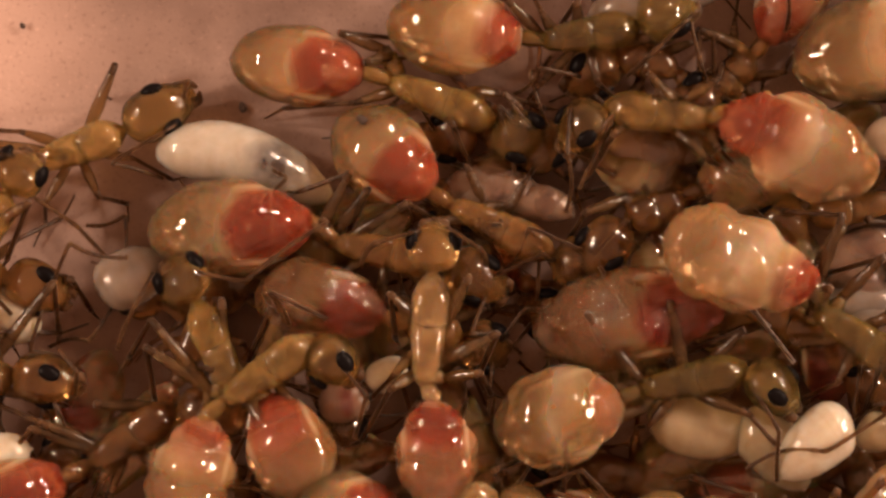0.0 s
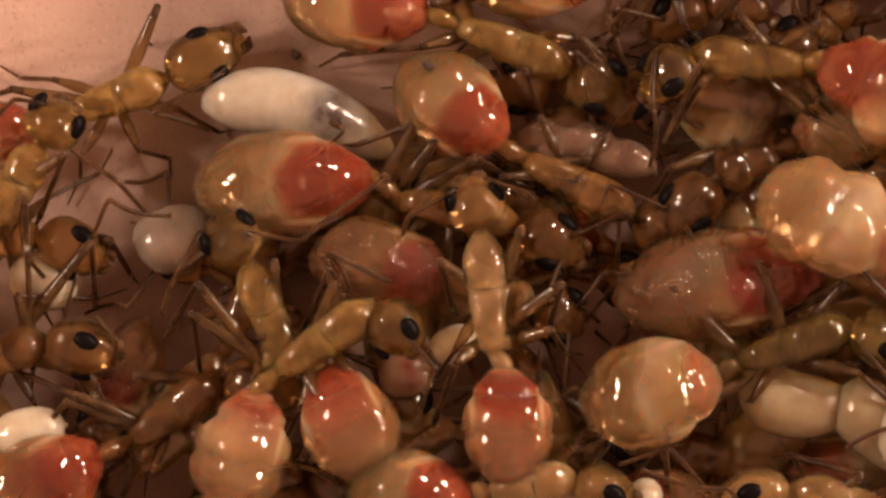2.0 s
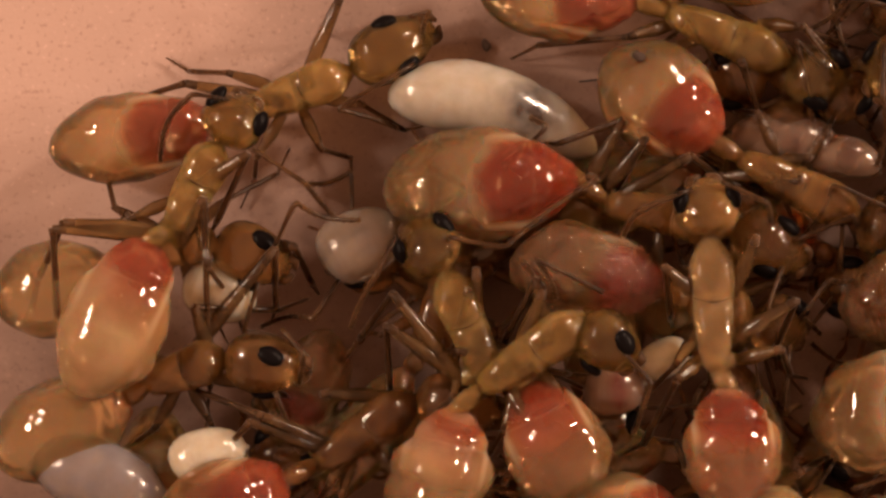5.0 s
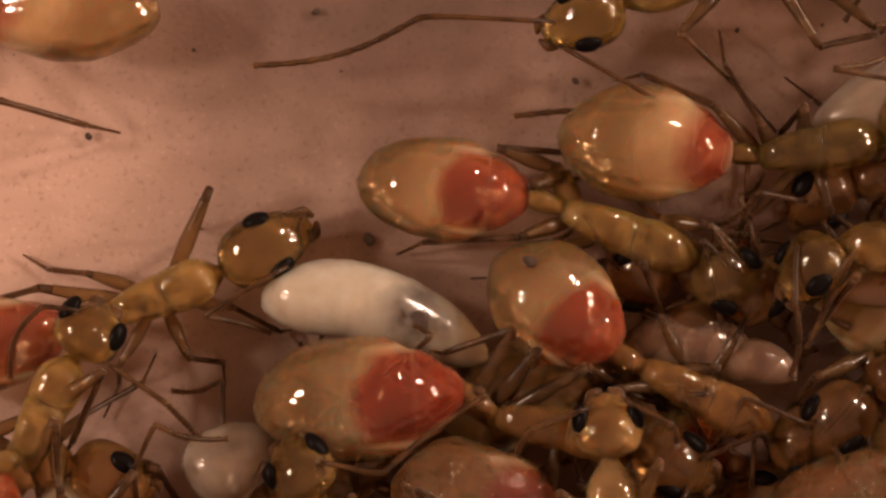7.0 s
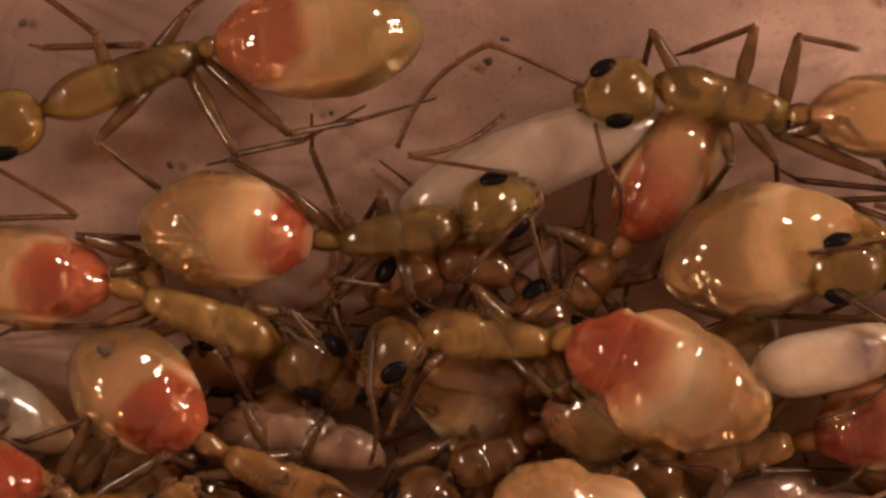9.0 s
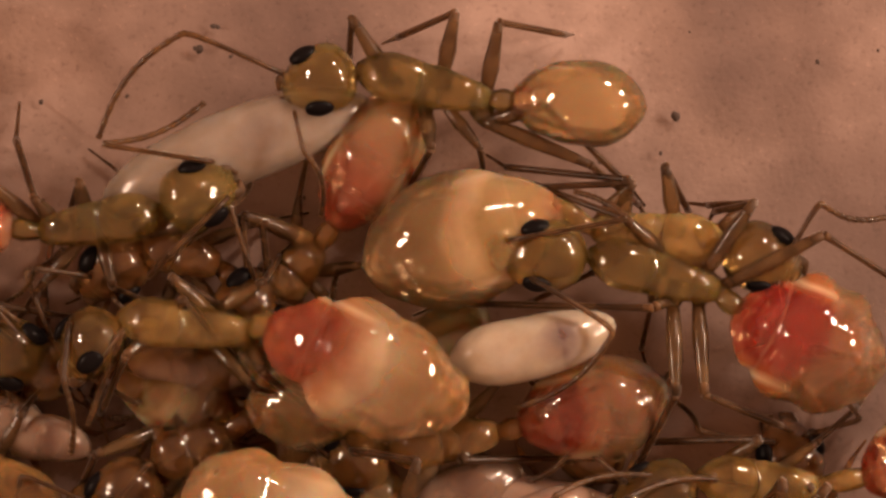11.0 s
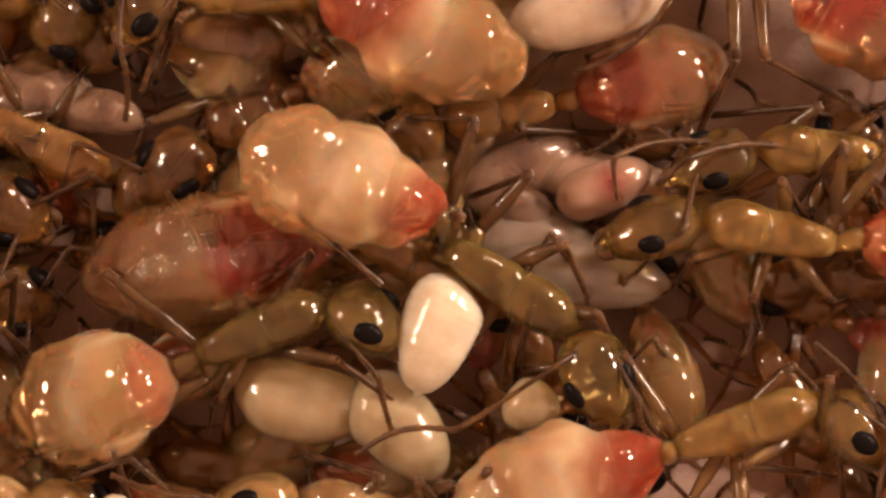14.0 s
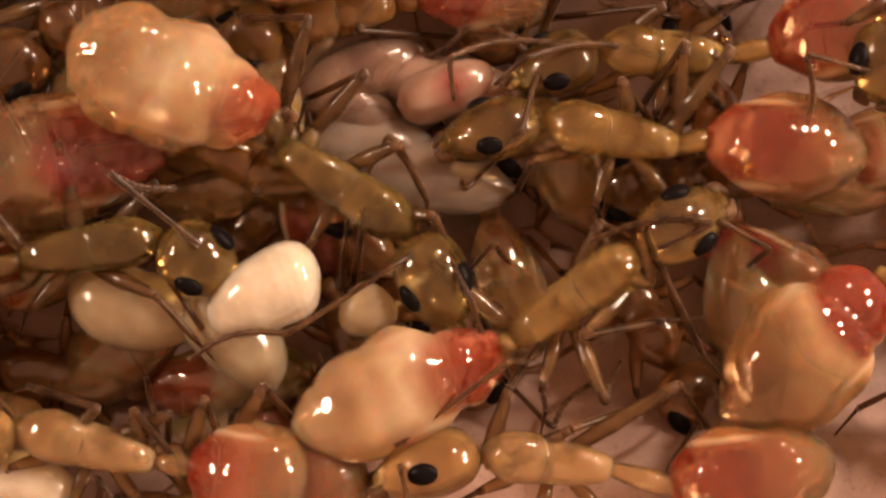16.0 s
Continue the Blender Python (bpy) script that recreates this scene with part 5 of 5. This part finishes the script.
def motions():
    moved(ants["walker"], [(0, 2.91, -8.07, -43), (0.3, 2.61, -4.67, -43), (0.4, 2.37, -4.1, -42), (0.6, 1.6, -2.26, -33), (0.8, 0.82, -0.74, -17), (0.9, 0.43, -0.22, -9), (1, -0.11, 0.17, 0), (1.1, -1.2, 0.35, 11), (1.2, -2.12, 0.68, 23), (1.3, -3.56, 1.04, 33), (1.4, -5.68, 0.63, 37), (1.5, -8.17, 0.14, 36), (1.6, -10.47, -0.13, 37), (1.8, -13.43, -0.6, 39), (2.6, -17.43, -5.6, 43), (16, -18.43, -6.1, 43)])
    moved(piece(ants["I"], "gaster"), [(0.0, 0, 0, 9), (0.5, 0, 0, 6), (1.0, 0, 0, 5), (2.0, 0, 0, 2), (3.5, 0, 0, 0), (16.0, 0, 0, 0)])
    moved(ants["I"], [(0.0, .35, .05, -9), (0.5, .36, 0, -6), (1.0, .38, 0, -5), (2.0, .5, .05, -2), (3.5, .6, .1, 1), (8.0, .4, .1, 0), (13.3, 0, 0, 2), (14.5, 0, 0, 0), (15.0, -.03, .05, -2.5), (15.5, -.10, 0, -9), (16.0, -.12, 0, -12)])
    moved(brood["Lheld"], [(0.0, .20, -1.35, -12), (1.0, .1, -1.35, -5), (3.5, .1, -1.0, -5), (12.0, 0, .1, 12), (13.6, -.05, .19, 18), (14.5, 0, 0, 0), (15.0, 0, -.44, -22), (15.5, 0, -.69, -21), (16.0, -.05, -.82, -26)])
    moved(ants["Y"], [(0.0, .9, .2, 14), (12.0, .9, .3, 14), (13.6, .67, .36, 15), (14.0, .3, .1, 6), (14.5, 0, 0, 0), (15.0, -.13, -.06, 12), (15.5, .02, .22, 17), (16.0, .28, .35, 23)])
    moved(piece(ants["Y"], "head"), [(0.0, 0, 0, 45, 0), (13.6, 0, 0, 47, 0), (14.0, 0, 0, 15, 0), (14.5, 0, 0, 0, 0), (15.0, 0, 0, 36, 15), (15.5, 0, 0, 68, 35), (16.0, 0, 0, 70, 48)])
    moved(piece(ants["I"], "head"), [(0.0, 0, 0, 0, 0), (13.3, 0, 0, 0, 0), (14.5, 0, 0, 0, 10), (15.0, 0, 0, 0, 20), (15.5, 0, 0, 4, 34), (16.0, 0, 0, 8, 42)])
    moved(piece(ants["Y"], "gaster"), [(0.0, 0, 0, -9), (13.6, 0, 0, -9), (14.5, 0, 0, 0), (15.0, 0, 0, -7), (15.5, 0, 0, -11), (16.0, 0, 0, -15)])
    moved(ants["Kx"], [(0.0, 7.0, .6, 0), (6.0, 3.6, .45, 0), (7.0, 2.88, .37, 0), (7.4, 2.70, .32, 0), (8.0, 2.02, .21, 0), (8.6, .95, .08, 0), (9.0, 0, 0, 0), (9.4, -.76, -.1, 0), (10.0, -1.35, -.1, 0), (10.4, -1.7, -.1, 0), (12.0, -5, 0, 0), (16.0, -12, 0, 0)])
    moved(ants["T"], [(0.0, .6, 0, 0), (8.0, .62, .05, -2), (8.5, 0, 0, 0), (16.0, 0, 0, 0)])
    moved(ants["L"], [(0.0, -7, -2.4, 170), (2.3, -4.5, -2.4, 172), (2.9, -2.8, -2.44, 174), (3.7, -2.63, -2.44, 174), (4.3, -3.4, -1.8, 115), (5.0, -2.8, -1.0, 55), (5.8, -1.0, 0, 5), (6.6, 0, 0, 0), (8.0, -.6, .3, 0), (16.0, -6, 2, 0)])
    moved(ants["BA"], [(0.0, 6, -1.5, 0), (14.4, 5, -1.2, 0), (15.0, 2.87, -.25, 0), (15.5, 2.35, -.4, 0), (15.8, .8, -.1, 0), (16.0, 0, 0, 0)])
    moved(ants["X1"], [(0.0, .5, 0, 0), (13.8, .9, .2, 0), (14.2, .55, .2, 0), (14.5, 0, 0, 0), (15.0, -.43, .03, 0), (15.5, -.74, -.13, 0), (16.0, -1.1, -.2, 0)])
    moved(ants["G"], [(0.0, 0, 0, 0), (0.5, 0, 0, 3), (1.0, -.05, 0, 8.5), (2.0, -.08, .05, 9.5), (3.5, -.05, 0, 8.5), (6.0, 0, 0, 5), (16.0, 0, 0, 5)])
    moved(piece(ants["G"], "head"), [(0.0, 0, 0, 0), (0.6, 0, 0, 4), (1.0, 0, 0, 0), (2.0, 0, 0, 4), (3.5, 0, 0, 3), (6.0, 0, 0, 0), (16.0, 0, 0, 0)])
    moved(piece(ants["G"], "gaster"), [(0.0, 0, 0, 0), (0.5, 0, 0, -3), (1.0, 0, 0, -8.5), (2.0, 0, 0, -9.5), (3.5, 0, 0, -8.5), (6.0, 0, 0, -5), (16.0, 0, 0, -5)])
    moved(piece(ants["T"], "head"), [(0.0, 0, 0, 0), (8.0, 0, 0, -6), (8.5, 0, 0, 3), (9.3, 0, 0, -2), (10.2, 0, 0, 0), (16.0, 0, 0, 0)])
    moved(brood["portage"], [(0, 5.66, -6, -43), (0.3, 5.36, -2.6, -43), (0.4, 5.05, -2.05, -42), (0.6, 3.59, -0.47, -33), (0.8, 1.71, 0.32, -17), (0.9, 0.86, 0.38, -9), (1, -0.11, 0.17, 0), (1.1, -1.6, -0.46, 11), (1.2, -2.76, -1.08, 23), (1.3, -4.25, -1.54, 33), (1.4, -6.35, -2.28, 37), (1.5, -8.85, -2.69, 36), (1.6, -11.14, -3.04, 37), (1.8, -14.08, -3.67, 39), (2.6, -18.08, -8.67, 43), (16, -19.08, -9.17, 43)])


motions()
